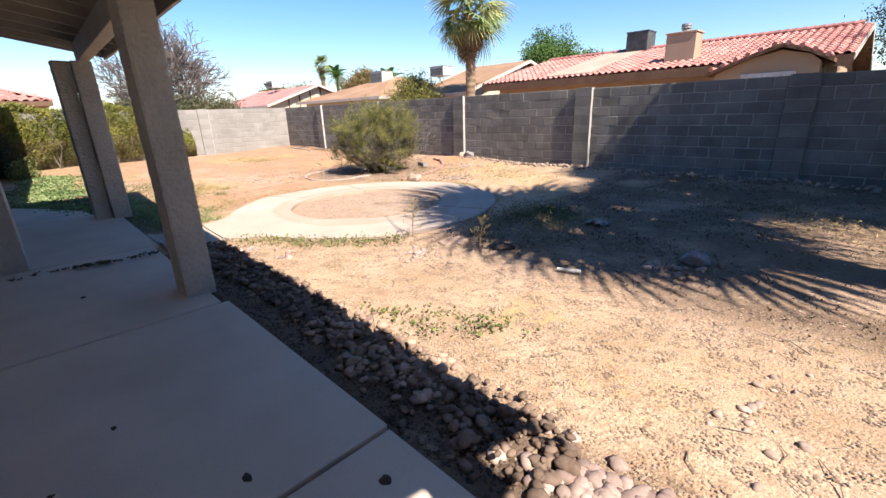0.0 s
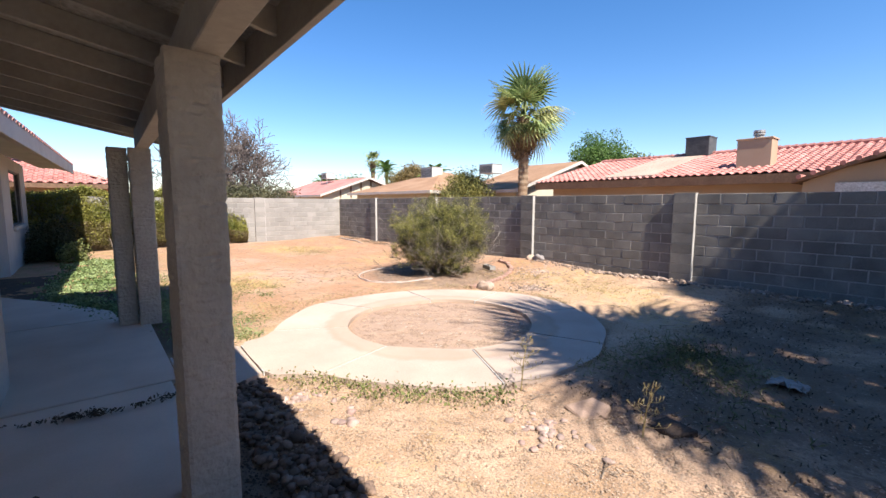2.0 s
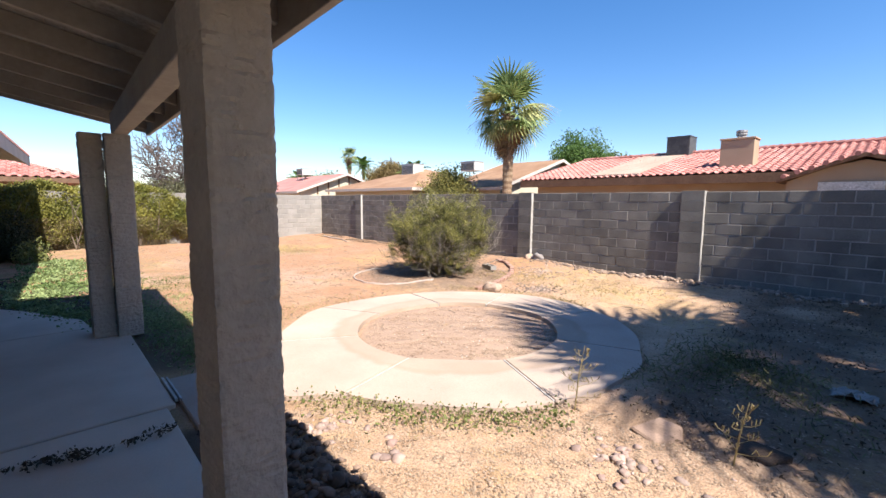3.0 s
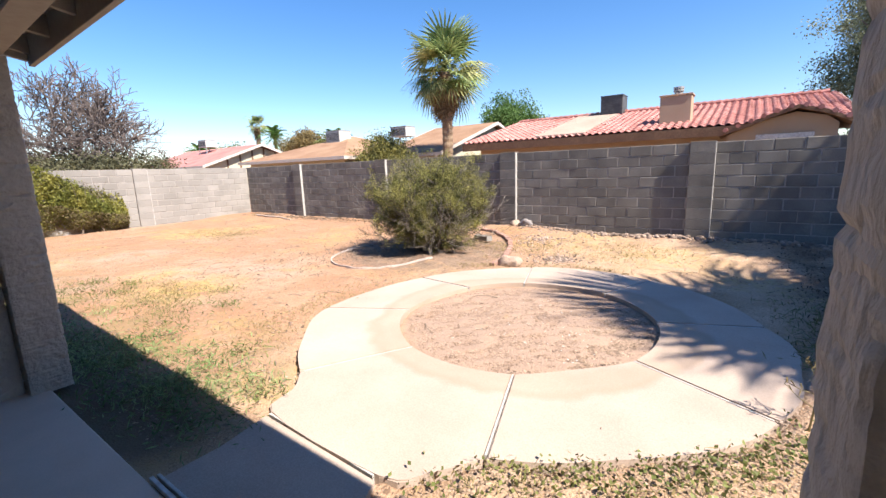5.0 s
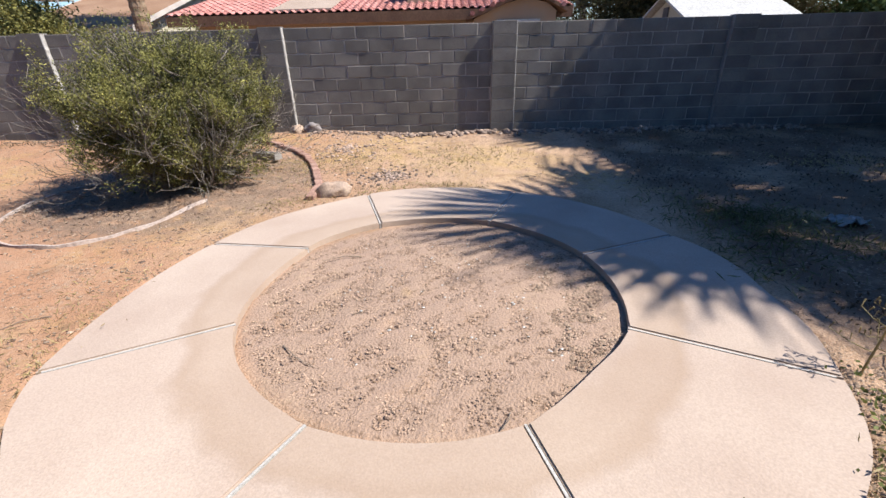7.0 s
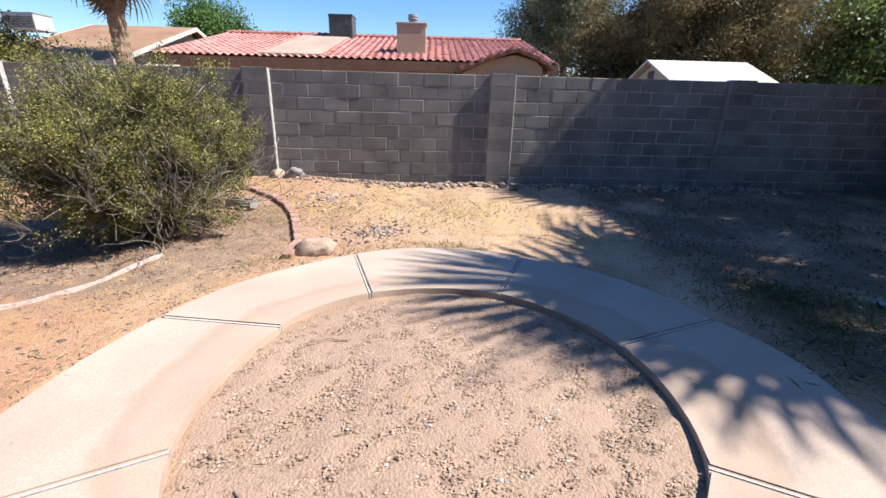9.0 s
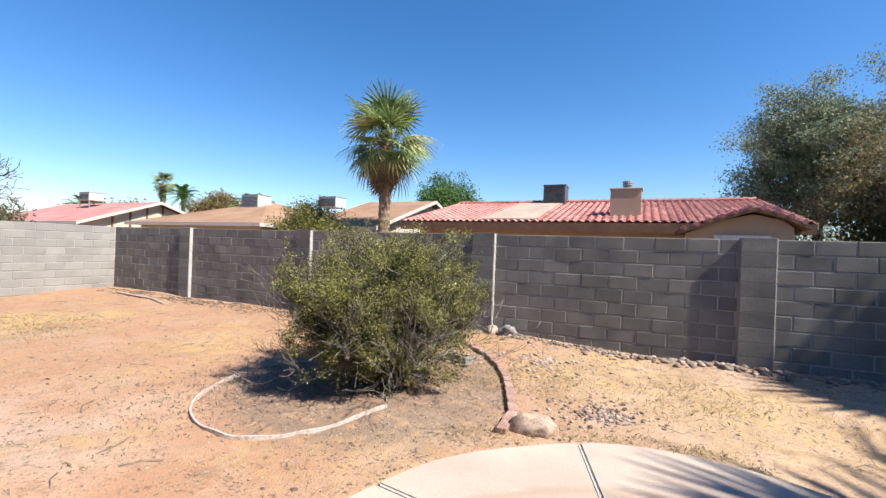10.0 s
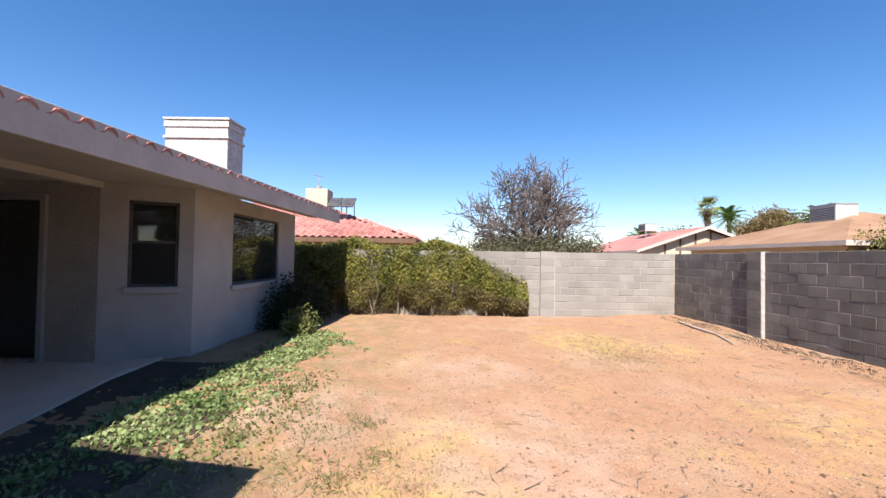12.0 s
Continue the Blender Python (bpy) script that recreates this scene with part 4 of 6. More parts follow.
for i in range(48):
    x = -12.6 + i * 0.32
    tube(ridge_v, ridge_f, [(x, 26.8, 4.42), (x + 0.34, 26.8, 4.45)], [0.12, 0.14], 7)
finish("ridge_tiles", ridge_v, ridge_f, TILE, red, kind="stuff")
ch = group("chimney", (-2.75, 21.8, 3), "tan stucco chimney with a metal flue", "chimney", kind="structure")
boxes("stack", [(-3.35, -2.15, 21.4, 22.3, 2.85, 4.3)], TANWALL, ch, bevel=0.01)
boxes("cap", [(-3.39, -2.11, 21.36, 22.34, 4.3, 4.37)], TANWALL, ch, bevel=0.01)
verts, faces = [], []
for z0, z1, r in ((4.37, 4.49, 0.17), (4.51, 4.58, 0.21), (4.61, 4.7, 0.21)):
    tube(verts, faces, [(-2.7, 21.8, z0), (-2.7, 21.8, z1)], [r, r], 12)
finish("flue", verts, faces, METAL, ch)


def cooler(x, y, z, w, d, h, body, label, lift=0.35):
    c = group("roof_cooler", (x, y, z), label, "air conditioner", "roof coolers")
    boxes("cabinet", [(x - w / 2, x + w / 2, y - d / 2, y + d / 2, z + lift, z + lift + h)], body, c, bevel=0.02)
    for k in range(7):
        zz = z + lift + 0.1 + k * (h - 0.2) / 7
        boxes("louvre", [(x - w / 2 + 0.06, x + w / 2 - 0.06, y - d / 2 - 0.015, y - d / 2, zz, zz + 0.04)], DARKMETAL, c)
    boxes("top", [(x - w / 2 - 0.02, x + w / 2 + 0.02, y - d / 2 - 0.02, y + d / 2 + 0.02, z + lift + h, z + lift + h + 0.05)], METAL if body is WHITEMETAL else DARKMETAL, c)
    for sx in (-1, 1):
        for sy in (-1, 1):
            xx, yy = x + sx * (w / 2 - 0.05), y + sy * (d / 2 - 0.05)
            boxes("leg", [(xx - 0.03, xx + 0.03, yy - 0.03, yy + 0.03, z - 0.35, z + lift)], METAL, c)
    return c


cooler(-6.6, 26.7, 4.1, 1.2, 1.1, 1.15, DARKMETAL, "dark louvred air conditioner on the tiled roof", lift=0.05)

tan = gable_house("neighbour_house", -19.5, -15.1, 21.0, 34.0, 2.6, 4.6, CREAMWALL, SHINGLE, "cream stucco house with a tan shingle roof")
cooler(-21.5, 25.3, 3.7, 1.5, 1.1, 0.7, WHITEMETAL, "white evaporative cooler on the shingle roof")
far_window(tan, 22.5, 24.0, -15.08, 1.3, 2.2, "x")


def hip_house(name, x0, x1, y0, y1, eave, ridge, wall, roofm, label, over=0.6, tiles=False):
    h = group(name, ((x0 + x1) / 2, (y0 + y1) / 2, 0), label, "house", kind="structure")
    boxes("wall", [(x0, x1, y0, y1, -0.05, eave + 0.05)], wall, h)
    X0, X1, Y0, Y1 = x0 - over, x1 + over, y0 - over, y1 + over
    half = min(X1 - X0, Y1 - Y0) / 2
    if X1 - X0 >= Y1 - Y0:
        r0, r1 = (X0 + half, (Y0 + Y1) / 2), (X1 - half - 0.001, (Y0 + Y1) / 2)
    else:
        r0, r1 = ((X0 + X1) / 2, Y0 + half), ((X0 + X1) / 2, Y1 - half)
    bm = bmesh.new()
    e = [bm.verts.new((x, y, eave)) for x, y in ((X0, Y0), (X1, Y0), (X1, Y1), (X0, Y1))]
    b = [bm.verts.new((x, y, eave - 0.15)) for x, y in ((X0, Y0), (X1, Y0), (X1, Y1), (X0, Y1))]
    a, c = bm.verts.new((*r0, ridge)), bm.verts.new((*r1, ridge))
    if X1 - X0 >= Y1 - Y0:
        fs = [(e[0], e[1], c, a), (e[1], e[2], c), (e[2], e[3], a, c), (e[3], e[0], a)]
    else:
        fs = [(e[0], e[1], a), (e[1], e[2], c, a), (e[2], e[3], c), (e[3], e[0], a, c)]
    for f in fs:
        bm.faces.new(f)
    for i in range(4):
        bm.faces.new((b[i], b[(i + 1) % 4], e[(i + 1) % 4], e[i]))
    bm.faces.new(b[::-1])
    part("roof", bm, roofm, h)
    boxes("fascia", [(X0 - 0.03, X1 + 0.03, Y0 - 0.03, Y0, eave - 0.17, eave + 0.02), (X1, X1 + 0.03, Y0, Y1, eave - 0.17, eave + 0.02)], TRIM if not tiles else BROWN, h)
    return h


tan2 = hip_house("neighbour_house", -30.5, -20.1, 18.1, 29.0, 2.5, 4.3, CREAMWALL, SHINGLE, "low house with a tan shingle hip roof")
cooler(-25.1, 22.1, 3.4, 1.5, 1.1, 0.8, WHITEMETAL, "white evaporative cooler on the shingle roof", lift=0.35)
far = gable_house("neighbour_house", -47, -34.5, 16.8, 26.0, 2.5, 4.1, CREAMWALL, TILE, "white house with dark gable timbers and a faded red roof")
for y in (18.5, 19.6, 20.7, 21.8, 22.9, 24.0):
    boxes("timber", [(-34.49, -34.44, y - 0.06, y + 0.06, 2.2, 2.6 + 1.4 * (1 - abs(y - 21.4) / 4.6))], BROWN, far)
cooler(-41, 20.3, 3.9, 1.4, 1.0, 0.6, WHITEMETAL, "white cooler on a far roof")
west = hip_house("neighbour_house", -34.0, -22.1, -14.0, 0.8, 2.4, 4.6, TANWALL, TILE, "low house with a red clay tile hip roof", tiles=True)
t1 = tile_roof("roof_tiles", -14.6, 1.4, 21.5, 28.05, 2.42, 4.62, TILE, None, tile=0.32, clip=lambda x, s, L: s / L < min(x + 14.6, 1.4 - x) / 6.55)
t2 = tile_roof("roof_tiles", 21.5, 34.6, -1.4, 5.15, 2.42, 4.62, TILE, None, tile=0.32, clip=lambda x, s, L: s / L < min(x - 21.5, 34.6 - x) / 6.55)
for o, a in ((t1, 90), (t2, 180)):
    o.parent = west
    o.matrix_basis = west.matrix_basis.inverted() @ pose(0, 0, 0, 0, 0, a)
wc = group("chimney", (-25, -5, 3), "cream chimney with a metal cap and an aerial", "chimney", kind="structure")
boxes("stack", [(-25.7, -24.7, -4.4, -3.3, 3.2, 5.0)], CREAMWALL, wc, bevel=0.01)
verts, faces = [], []
tube(verts, faces, [(-25.2, -3.9, 5.0), (-25.2, -3.9, 5.2)], [0.15, 0.15], 10)
tube(verts, faces, [(-25.2, -3.9, 5.2), (-25.2, -3.9, 5.9)], [0.02, 0.02], 5)
tube(verts, faces, [(-25.4, -3.6, 5.7), (-25.0, -4.2, 5.75)], [0.015, 0.015], 5)
finish("flue", verts, faces, METAL, wc)
for k in range(2):
    s = group("solar_panel", (-24.6, -3.4 + k * 0.75, 3.9), "dark solar water panel on a tiled roof", "solar panel", "solar panels")
    bm = bmesh.new()
    y = -3.1 + k * 0.65
    extrude_xz(bm, [(-24.8, 4.5), (-24.76, 4.56), (-23.9, 4.05), (-23.94, 3.99)], y, y + 0.6)
    part("collector", bm, DARKMETAL, s, bevel=0.01)
    boxes("strut", [(-24.76, -24.72, y + 0.1, y + 0.14, 3.5, 4.46), (-24.76, -24.72, y + 0.48, y + 0.52, 3.5, 4.46)], METAL, s)

shed = group("shed", (9, 17, 0), "pale shed with a bright low-pitched roof and a skylight", "shed", kind="structure")
bm = bmesh.new()
extrude_yz(bm, [(13.6, -0.05), (16.8, -0.05), (16.8, 1.9), (15.2, 2.55), (13.6, 1.9)], 4.6, 7.15)
part("wall", bm, CREAMWALL, shed)
for ye in (13.3, 17.1):
    bm = bmesh.new()
    s = 0.04
    extrude_yz(bm, [(ye, 1.82), (15.2, 2.6), (15.2, 2.66), (ye, 1.88)], 4.4, 7.35)
    part("roof", bm, WHITEMETAL, shed)
boxes("vent", [(4.56, 4.6, 15.05, 15.35, 2.1, 2.35)], DARKMETAL, shed)
bm = bmesh.new()
extrude_yz(bm, [(13.9, 2.05), (14.5, 2.3), (14.5, 2.36), (13.9, 2.12)], 6.0, 6.6)
part("skylight", bm, METAL, shed, "pale blue plastic skylight")

# ---- palms ----


def fan_frond(name, material, petiole=1.0, fan=0.85, blades=26, droop=0.35, curl=0.5, wide=0.03):
    """One fan leaf that grows along +x from the origin: a stalk and a fan of split blades that hang at their tips."""
    verts, faces = [], []
    tube(verts, faces, [(0, 0, 0), (petiole * 0.5, 0, 0.03), (petiole, 0, -0.02)], [0.022, 0.016, 0.012], 4)
    rng = random.Random(3)
    for i in range(blades):
        a = radians(-115 + 230 * i / (blades - 1))
        L = fan * (0.82 + 0.18 * math.cos(a)) * rng.uniform(0.9, 1.05)
        d = Vector((math.cos(a), math.sin(a), 0.0))
        s = Vector((-d.y, d.x, 0))
        k = len(verts)
        w = wide
        o = Vector((petiole, 0, -0.02))
        for t, ww in ((0.0, 0.2), (0.35, 1.0), (0.7, 0.75), (1.0, 0.05)):
            drop = -droop * curl * t * t * L * 1.3 + rng.uniform(-0.02, 0.02) * t
            c = o + d * L * t * (1 - 0.12 * t) + Vector((0, 0, drop + 0.1 * abs(math.sin(a)) * t * (1 - t)))
            verts.append(tuple(c + s * w * ww + Vector((0, 0, 0.012))))
            verts.append(tuple(c - s * w * ww))
        for j in range(3):
            b = k + 2 * j
            faces.append((b, b + 1, b + 3, b + 2))
    me = bpy.data.meshes.new(name)
    me.from_pydata(verts, [], faces)
    me.materials.append(material)
    me.update()
    return me


FROND = {k: fan_frond("frond", m, droop=d, wide=w, petiole=1.0 if k.isupper() else 0.8, fan=0.85 if k.isupper() else 1.0, blades=26 if k.isupper() else 20) for k, m, d, w in (("g", LEAFPALM, 0.4, 0.034), ("y", LEAFPALMY, 0.85, 0.034), ("d", LEAFDEAD, 1.2, 0.034), ("G", LEAFPALM, 0.35, 0.05), ("Y", LEAFPALMY, 0.7, 0.05), ("D", LEAFDEAD, 1.3, 0.05))}


def fan_palm(x, y, height, r0, crown_r, label, skirt=0, seed=1, skirt_low=None, greens=34, dense=False):
    p = group("fan_palm", (x, y, 0), label, "palm tree", "fan palms")
    rng = random.Random(seed)
    verts, faces = [], []
    path, rad = [], []
    n = 40
    for i in range(n + 1):
        t = i / n
        path.append((x + 0.06 * math.sin(t * 3), y + 0.05 * math.sin(t * 2), t * height))
        rad.append(r0 * (1.25 - 0.35 * min(1, t * 6) + 0.12 * t) * (1.06 if i % 2 else 0.95))
    tube(verts, faces, path, rad, 14)
    finish("trunk", verts, faces, PALMBARK, p)
    verts, faces = [], []
    for i in range(60):
        a, z = i * 2.4, height - 1.1 + i * 0.019
        d = Vector((math.cos(a), math.sin(a), 0.9)).normalized()
        q = Vector((x, y, z)) + Vector((math.cos(a), math.sin(a), 0)) * r0 * 0.9
        tube(verts, faces, [q, q + d * 0.28], [0.045, 0.012], 4)
    finish("frond_bases", verts, faces, PALMBARK, p)
    crown = new("crown")
    crown.parent = p
    crown.matrix_parent_inverse = p.matrix_basis.inverted()
    crown.matrix_basis = pose(x, y, height)
    cm = Matrix.Translation((x, y, height))

    def put(kind, az, el, base, roll, s):
        ob = new("frond", FROND[kind])
        ob.parent = crown
        ob.matrix_basis = Matrix.Translation((0, 0, base)) @ Euler((0, 0, az)).to_matrix().to_4x4() @ Euler((0, -el, 0)).to_matrix().to_4x4() @ Euler((roll, 0, 0)).to_matrix().to_4x4() @ Matrix.Scale(s, 4)
    full = crown_r / 1.8
    for i in range(greens):
        t = i / greens
        el = radians(84 - (112 if dense else 132) * t + rng.uniform(-14, 14))
        kind = "g" if t < 0.25 or rng.random() < 0.42 else "y"
        if dense:
            kind = kind.upper()
        put(kind, i * 2.4 + rng.uniform(-0.35, 0.35), el, 0.25 - 0.5 * t, rng.uniform(-0.7, 0.7), full * rng.uniform(0.72, 1.1))
    for i in range(skirt):
        t = i / max(1, skirt)
        el = radians((-38 - 42 * min(1, t * 1.6) if skirt_low is None else -58 - 22 * t) + rng.uniform(-6, 6))
        low = -0.2 - t * (1.0 if skirt_low is None else height - skirt_low)
        put("D" if dense else "d", i * 2.4 + rng.uniform(-0.3, 0.3), el, low, rng.uniform(-0.8, 0.8), full * rng.uniform(0.75, 1.0) * (0.62 if skirt_low is None else 0.9))
    return p


fan_palm(-13.9, 20.1, 6.7, 0.3, 2.95, "tall fan palm with a green crown over a brown skirt", skirt=50, seed=2, greens=56)
fan_palm(6.65, 4.3, 6.2, 0.3, 2.75, "fan palm with a short skirt of dead fronds", skirt=24, seed=5, greens=62)
fan_palm(6.4, 8.1, 3.2, 0.3, 1.8, "short fan palm with a skirt of dead fronds", skirt=80, seed=15, skirt_low=0.4, greens=16, dense=True)
fan_palm(7.5, 7.7, 5.9, 0.3, 2.8, "second fan palm with a brown skirt beside the wall", skirt=50, seed=9, greens=48, dense=True)


# extra palm out of view, added to throw shade on wall and ground
fan_palm(8.0, 8.25, 4.5, 0.28, 2.5, "unseen fan palm with a brown skirt, added to shade the wall", skirt=70, seed=23, skirt_low=1.2, greens=36, dense=True)


def feather_palm(x, y, height, crown_r, label, seed):
    p = group("feather_palm", (x, y, 0), label, "palm tree", "far palms")
    verts, faces = [], []
    tube(verts, faces, [(x, y, 0), (x + 0.2, y, height * 0.5), (x, y, height)], [0.3, 0.2, 0.22], 8)
    finish("trunk", verts, faces, PALMBARK, p)
    rng = random.Random(seed)
    verts, faces = [], []
    for i in range(30):
        a = i * 2.4
        el = radians(75 - 120 * i / 30)
        d = Vector((math.cos(a) * math.cos(el), math.sin(a) * math.cos(el), math.sin(el)))
        side = Vector((-math.sin(a), math.cos(a), 0))
        for j in range(12):
            t = j / 11
            c = Vector((x, y, height)) + d * crown_r * t + Vector((0, 0, -0.45 * crown_r * t * t))
            for s in (-1, 1):
                k = len(verts)
                tip = c + side * s * crown_r * 0.28 * (1 - t * 0.5) + d * 0.2 + Vector((0, 0, -0.15))
                verts += [tuple(c), tuple(c + d * 0.16), tuple(tip)]
                faces.append((k, k + 1, k + 2))
    finish("crown", verts, faces, LEAFTREE, p)
    return p


fan_palm(-56.0, 34.7, 8.2, 0.3, 1.9, "distant fan palm with a small crown", skirt=18, seed=4, greens=26)
feather_palm(-50.5, 33.7, 6.6, 2.3, "distant feather palm above the roofs", 3)
feather_palm(-53.0, 25.5, 4.2, 2.6, "distant feather palm by the far white house", 8)
feather_palm(-38.0, 33.0, 5.0, 2.6, "feather palm among far trees", 8)

# ---- trees and shrubs ----


def branches(rng, start, direction, length, radius, depth, verts, faces, tips, spread=0.6, kids=3, up=0.1, sides=5, wobble=0.12, least=0.0):
    p = Vector(start)
    d = Vector(direction).normalized()
    pts, rad = [p.copy()], [radius]
    n = 4
    for i in range(n):
        d = (d + Vector((rng.uniform(-1, 1), rng.uniform(-1, 1), rng.uniform(-1, 1))) * wobble * 2 + Vector((0, 0, up * 0.3))).normalized()
        p = p + d * length / n
        pts.append(p.copy())
        rad.append(max(least, radius * (1 - 0.42 * (i + 1) / n)))
    tube(verts, faces, pts, rad, sides if depth > 1 else 3)
    if depth == 0:
        tips.append(pts[-1])
        tips.append(pts[2])
        return
    for k in range(kids):
        q = pts[rng.randint(2, n)] if k else pts[-1]
        nd = (d + Vector((rng.uniform(-1, 1), rng.uniform(-1, 1), rng.uniform(-0.7, 1))) * spread).normalized()
        branches(rng, q, nd, length * rng.uniform(0.6, 0.85), rad[-1] * 0.8, depth - 1, verts, faces, tips, spread, kids, up, sides, wobble, least)


def leafy_tree(name, x, y, trunk_h, crown, size, n, material, label, seed=1, bark=GREYBARK, group_name="", lobes=26, droop=0.2, leaf_aspect=0.5, thick=0.16, category="tree", clump=1.7, per=45):
    """crown: half sizes and the height of its middle (rx, ry, rz, zc)."""
    t = group(name, (x, y, 0), label, category, group_name)
    rng = np.random.default_rng(seed)
    rx, ry, rzz, zc = crown
    verts, faces = [], []
    tube(verts, faces, [(x, y, -0.1), (x + 0.1, y, trunk_h * 0.6), (x, y, zc)], [thick, thick * 0.8, thick * 0.5], 8)
    c = rng.normal(size=(lobes, 3))
    c /= np.linalg.norm(c, axis=1)[:, None]
    c *= rng.uniform(0.35, 0.95, lobes)[:, None]
    cen = c * np.array([rx, ry, rzz]) + np.array([x, y, zc])
    cen[:, 2] = np.maximum(cen[:, 2], zc - rzz * 0.85)
    for q in cen:
        m = (np.array([x, y, zc - rzz * 0.5]) + q) / 2 + np.array([0, 0, 0.1])
        tube(verts, faces, [(x, y, max(trunk_h * 0.7, zc - rzz)), tuple(m), tuple(q)], [thick * 0.4, thick * 0.25, thick * 0.08], 5)
    finish("trunk", verts, faces, bark, t)
    pick = rng.integers(0, lobes, n)
    off = rng.normal(size=(n, 3))
    rr = np.linalg.norm(off, axis=1)[:, None]
    off = off / rr * np.minimum(rr, 1.6) * 0.5
    lob = rng.uniform(0.22, 0.42, lobes)[pick][:, None]
    pts = cen[pick] + off * lob * np.array([rx, ry, rzz]) * 1.5
    # twig clumps inside each lobe
    sub = max(60, n // per)
    anchor = pts[rng.integers(0, n, sub)]
    pts = anchor[rng.integers(0, sub, n)] + rng.normal(0, 1, (n, 3)) * size * clump * np.array([1.0, 1.0, 0.65])
    v, f = leaves(rng, pts, size, leaf_aspect, droop)
    finish("crown", v, f, material, t)
    return t


def dead_tree():
    x, y = -27.0, 7.6
    t = group("bare_tree", (x, y, 0), "large leafless grey tree with a dense net of twigs", "tree")
    rng = random.Random(12)
    for k in range(14):
        verts, faces, tips = [], [], []
        a = k * 2.4
        branches(rng, (x, y, 1.25), (math.cos(a), math.sin(a), (0.35, 0.75, 1.3, 2.4)[k % 4]), 2.05, 0.12, 5, verts, faces, tips, spread=0.72, kids=3, up=0.0, wobble=0.17, least=0.017)
        finish("limb", verts, faces, DEADBARK, t)
    verts, faces = [], []
    tube(verts, faces, [(x, y, -0.1), (x, y, 1.5)], [0.3, 0.22], 8)
    finish("trunk", verts, faces, DEADBARK, t)


dead_tree()


def bush():
    x, y = -4.72, 6.26
    b = group("creosote_bush", (x, y, 0.02), "wild airy bush of pale grey stems and small olive leaves", "bush")
    rng = random.Random(7)
    verts, faces, tips = [], [], []
    for k in range(84):
        a = k * 2.4
        lean = rng.uniform(0.05, 0.5) if k % 2 else rng.uniform(0.5, 0.85)
        branches(rng, (x + math.cos(a) * 0.22, y + math.sin(a) * 0.22, 0.0), (math.cos(a) * lean, math.sin(a) * lean, 1.0), 0.63 * rng.uniform(0.65, 1.15), 0.01, 3, verts, faces, tips, spread=0.68, kids=4, up=0.28, sides=4, wobble=0.2, least=0.0022)
    for k in range(620):
        a, e = rng.uniform(0, 6.3), rng.uniform(-0.95, 1.2)
        d = Vector((math.cos(a) * math.cos(e), math.sin(a) * math.cos(e), math.sin(e)))
        p = Vector((x, y, 0.8)) + Vector((d.x * 0.65, d.y * 0.65, d.z * 0.7)) * rng.uniform(0.5, 1.1)
        side = Vector((rng.uniform(-1, 1), rng.uniform(-1, 1), rng.uniform(-0.6, 0.8)))
        p.z = max(p.z, 0.12)
        q = p + (d + side * 0.8).normalized() * rng.uniform(0.2, 0.5)
        tube(verts, faces, [p, (p + q) / 2 + side * 0.04, q], [0.0045, 0.0035, 0.0025], 4)
        tips += [q, (p + q) / 2]
    finish("branchwork", verts, faces, BUSHTWIG, b)
    r = np.random.default_rng(8)
    tp = np.array([tuple(q) for q in tips])
    ang = np.arctan2(tp[:, 1] - y, tp[:, 0] - x)
    reach = np.interp(tp[:, 2], [0, 0.3, 0.8, 1.35, 1.75, 2.1], [0.78, 0.88, 1.02, 1.15, 0.92, 0.4]) * (1 + 0.1 * np.sin(ang * 3 + 1) + 0.08 * np.sin(ang * 7 + tp[:, 2] * 4))
    rad = np.hypot(tp[:, 0] - x, tp[:, 1] - y)
    ok = (tp[:, 2] > 0.1) & (tp[:, 2] < 2.15) & (rad < reach)
    tp, rad, reach = tp[ok], rad[ok], reach[ok]
    lump = np.array([noise.noise(Vector(q) * 3.2) for q in tp.tolist()])
    shell = np.clip(rad / reach, 0, 1) * 0.5 + np.clip(tp[:, 2] / 2, 0, 1) * 0.5
    tp = tp[r.random(len(tp)) < (0.38 + 0.65 * shell) * np.clip(0.85 + 3.2 * lump, 0.12, 1.3)]
    per = 50
    pts = np.repeat(tp, per, 0) + r.normal(0, 0.036, (len(tp) * per, 3))
    pts[:, 2] = np.maximum(pts[:, 2], 0.05)
    v, f = leaves(r, pts, 0.022, 0.55)
    finish("foliage", v, f, LEAFBUSH, b)


bush()
leafy_tree("shade_tree", -16.1, 32.3, 2, (2.3, 2.2, 2.2, 5.1), 0.17, 20000, LEAFTREE, "round dark green tree beyond the roofs", seed=3)
leafy_tree("shade_tree", -17.9, 19.0, 1, (2.2, 1.6, 1.35, 2.45), 0.12, 20000, LEAFBUSH, "olive green shrub tree against the shingle roof", seed=4)
leafy_tree("shade_tree", -46.5, 36.5, 2, (3.9, 3.0, 1.9, 5.2), 0.25, 26000, LEAFPINE, "low spreading tree behind the shingle roof", seed=5, lobes=36)
leafy_tree("shade_tree", -20.5, 44, 2, (3.5, 2.2, 2.0, 5.2), 0.25, 9000, LEAFLIGHT, "light green tree far behind the palm", seed=6)
leafy_tree("shade_tree", -58, 30.0, 2, (3.0, 3.2, 2.2, 3.6), 0.3, 6000, LEAFEUC, "pale green tree far off", seed=6)
leafy_tree("eucalyptus", 7.4, 34.8, 5, (4.0, 3.6, 5.2, 8.0), 0.15, 90000, LEAFEUC, "tall grey-green eucalyptus behind the red-roofed house", seed=7, lobes=46, thick=0.3, clump=2.8, per=220)
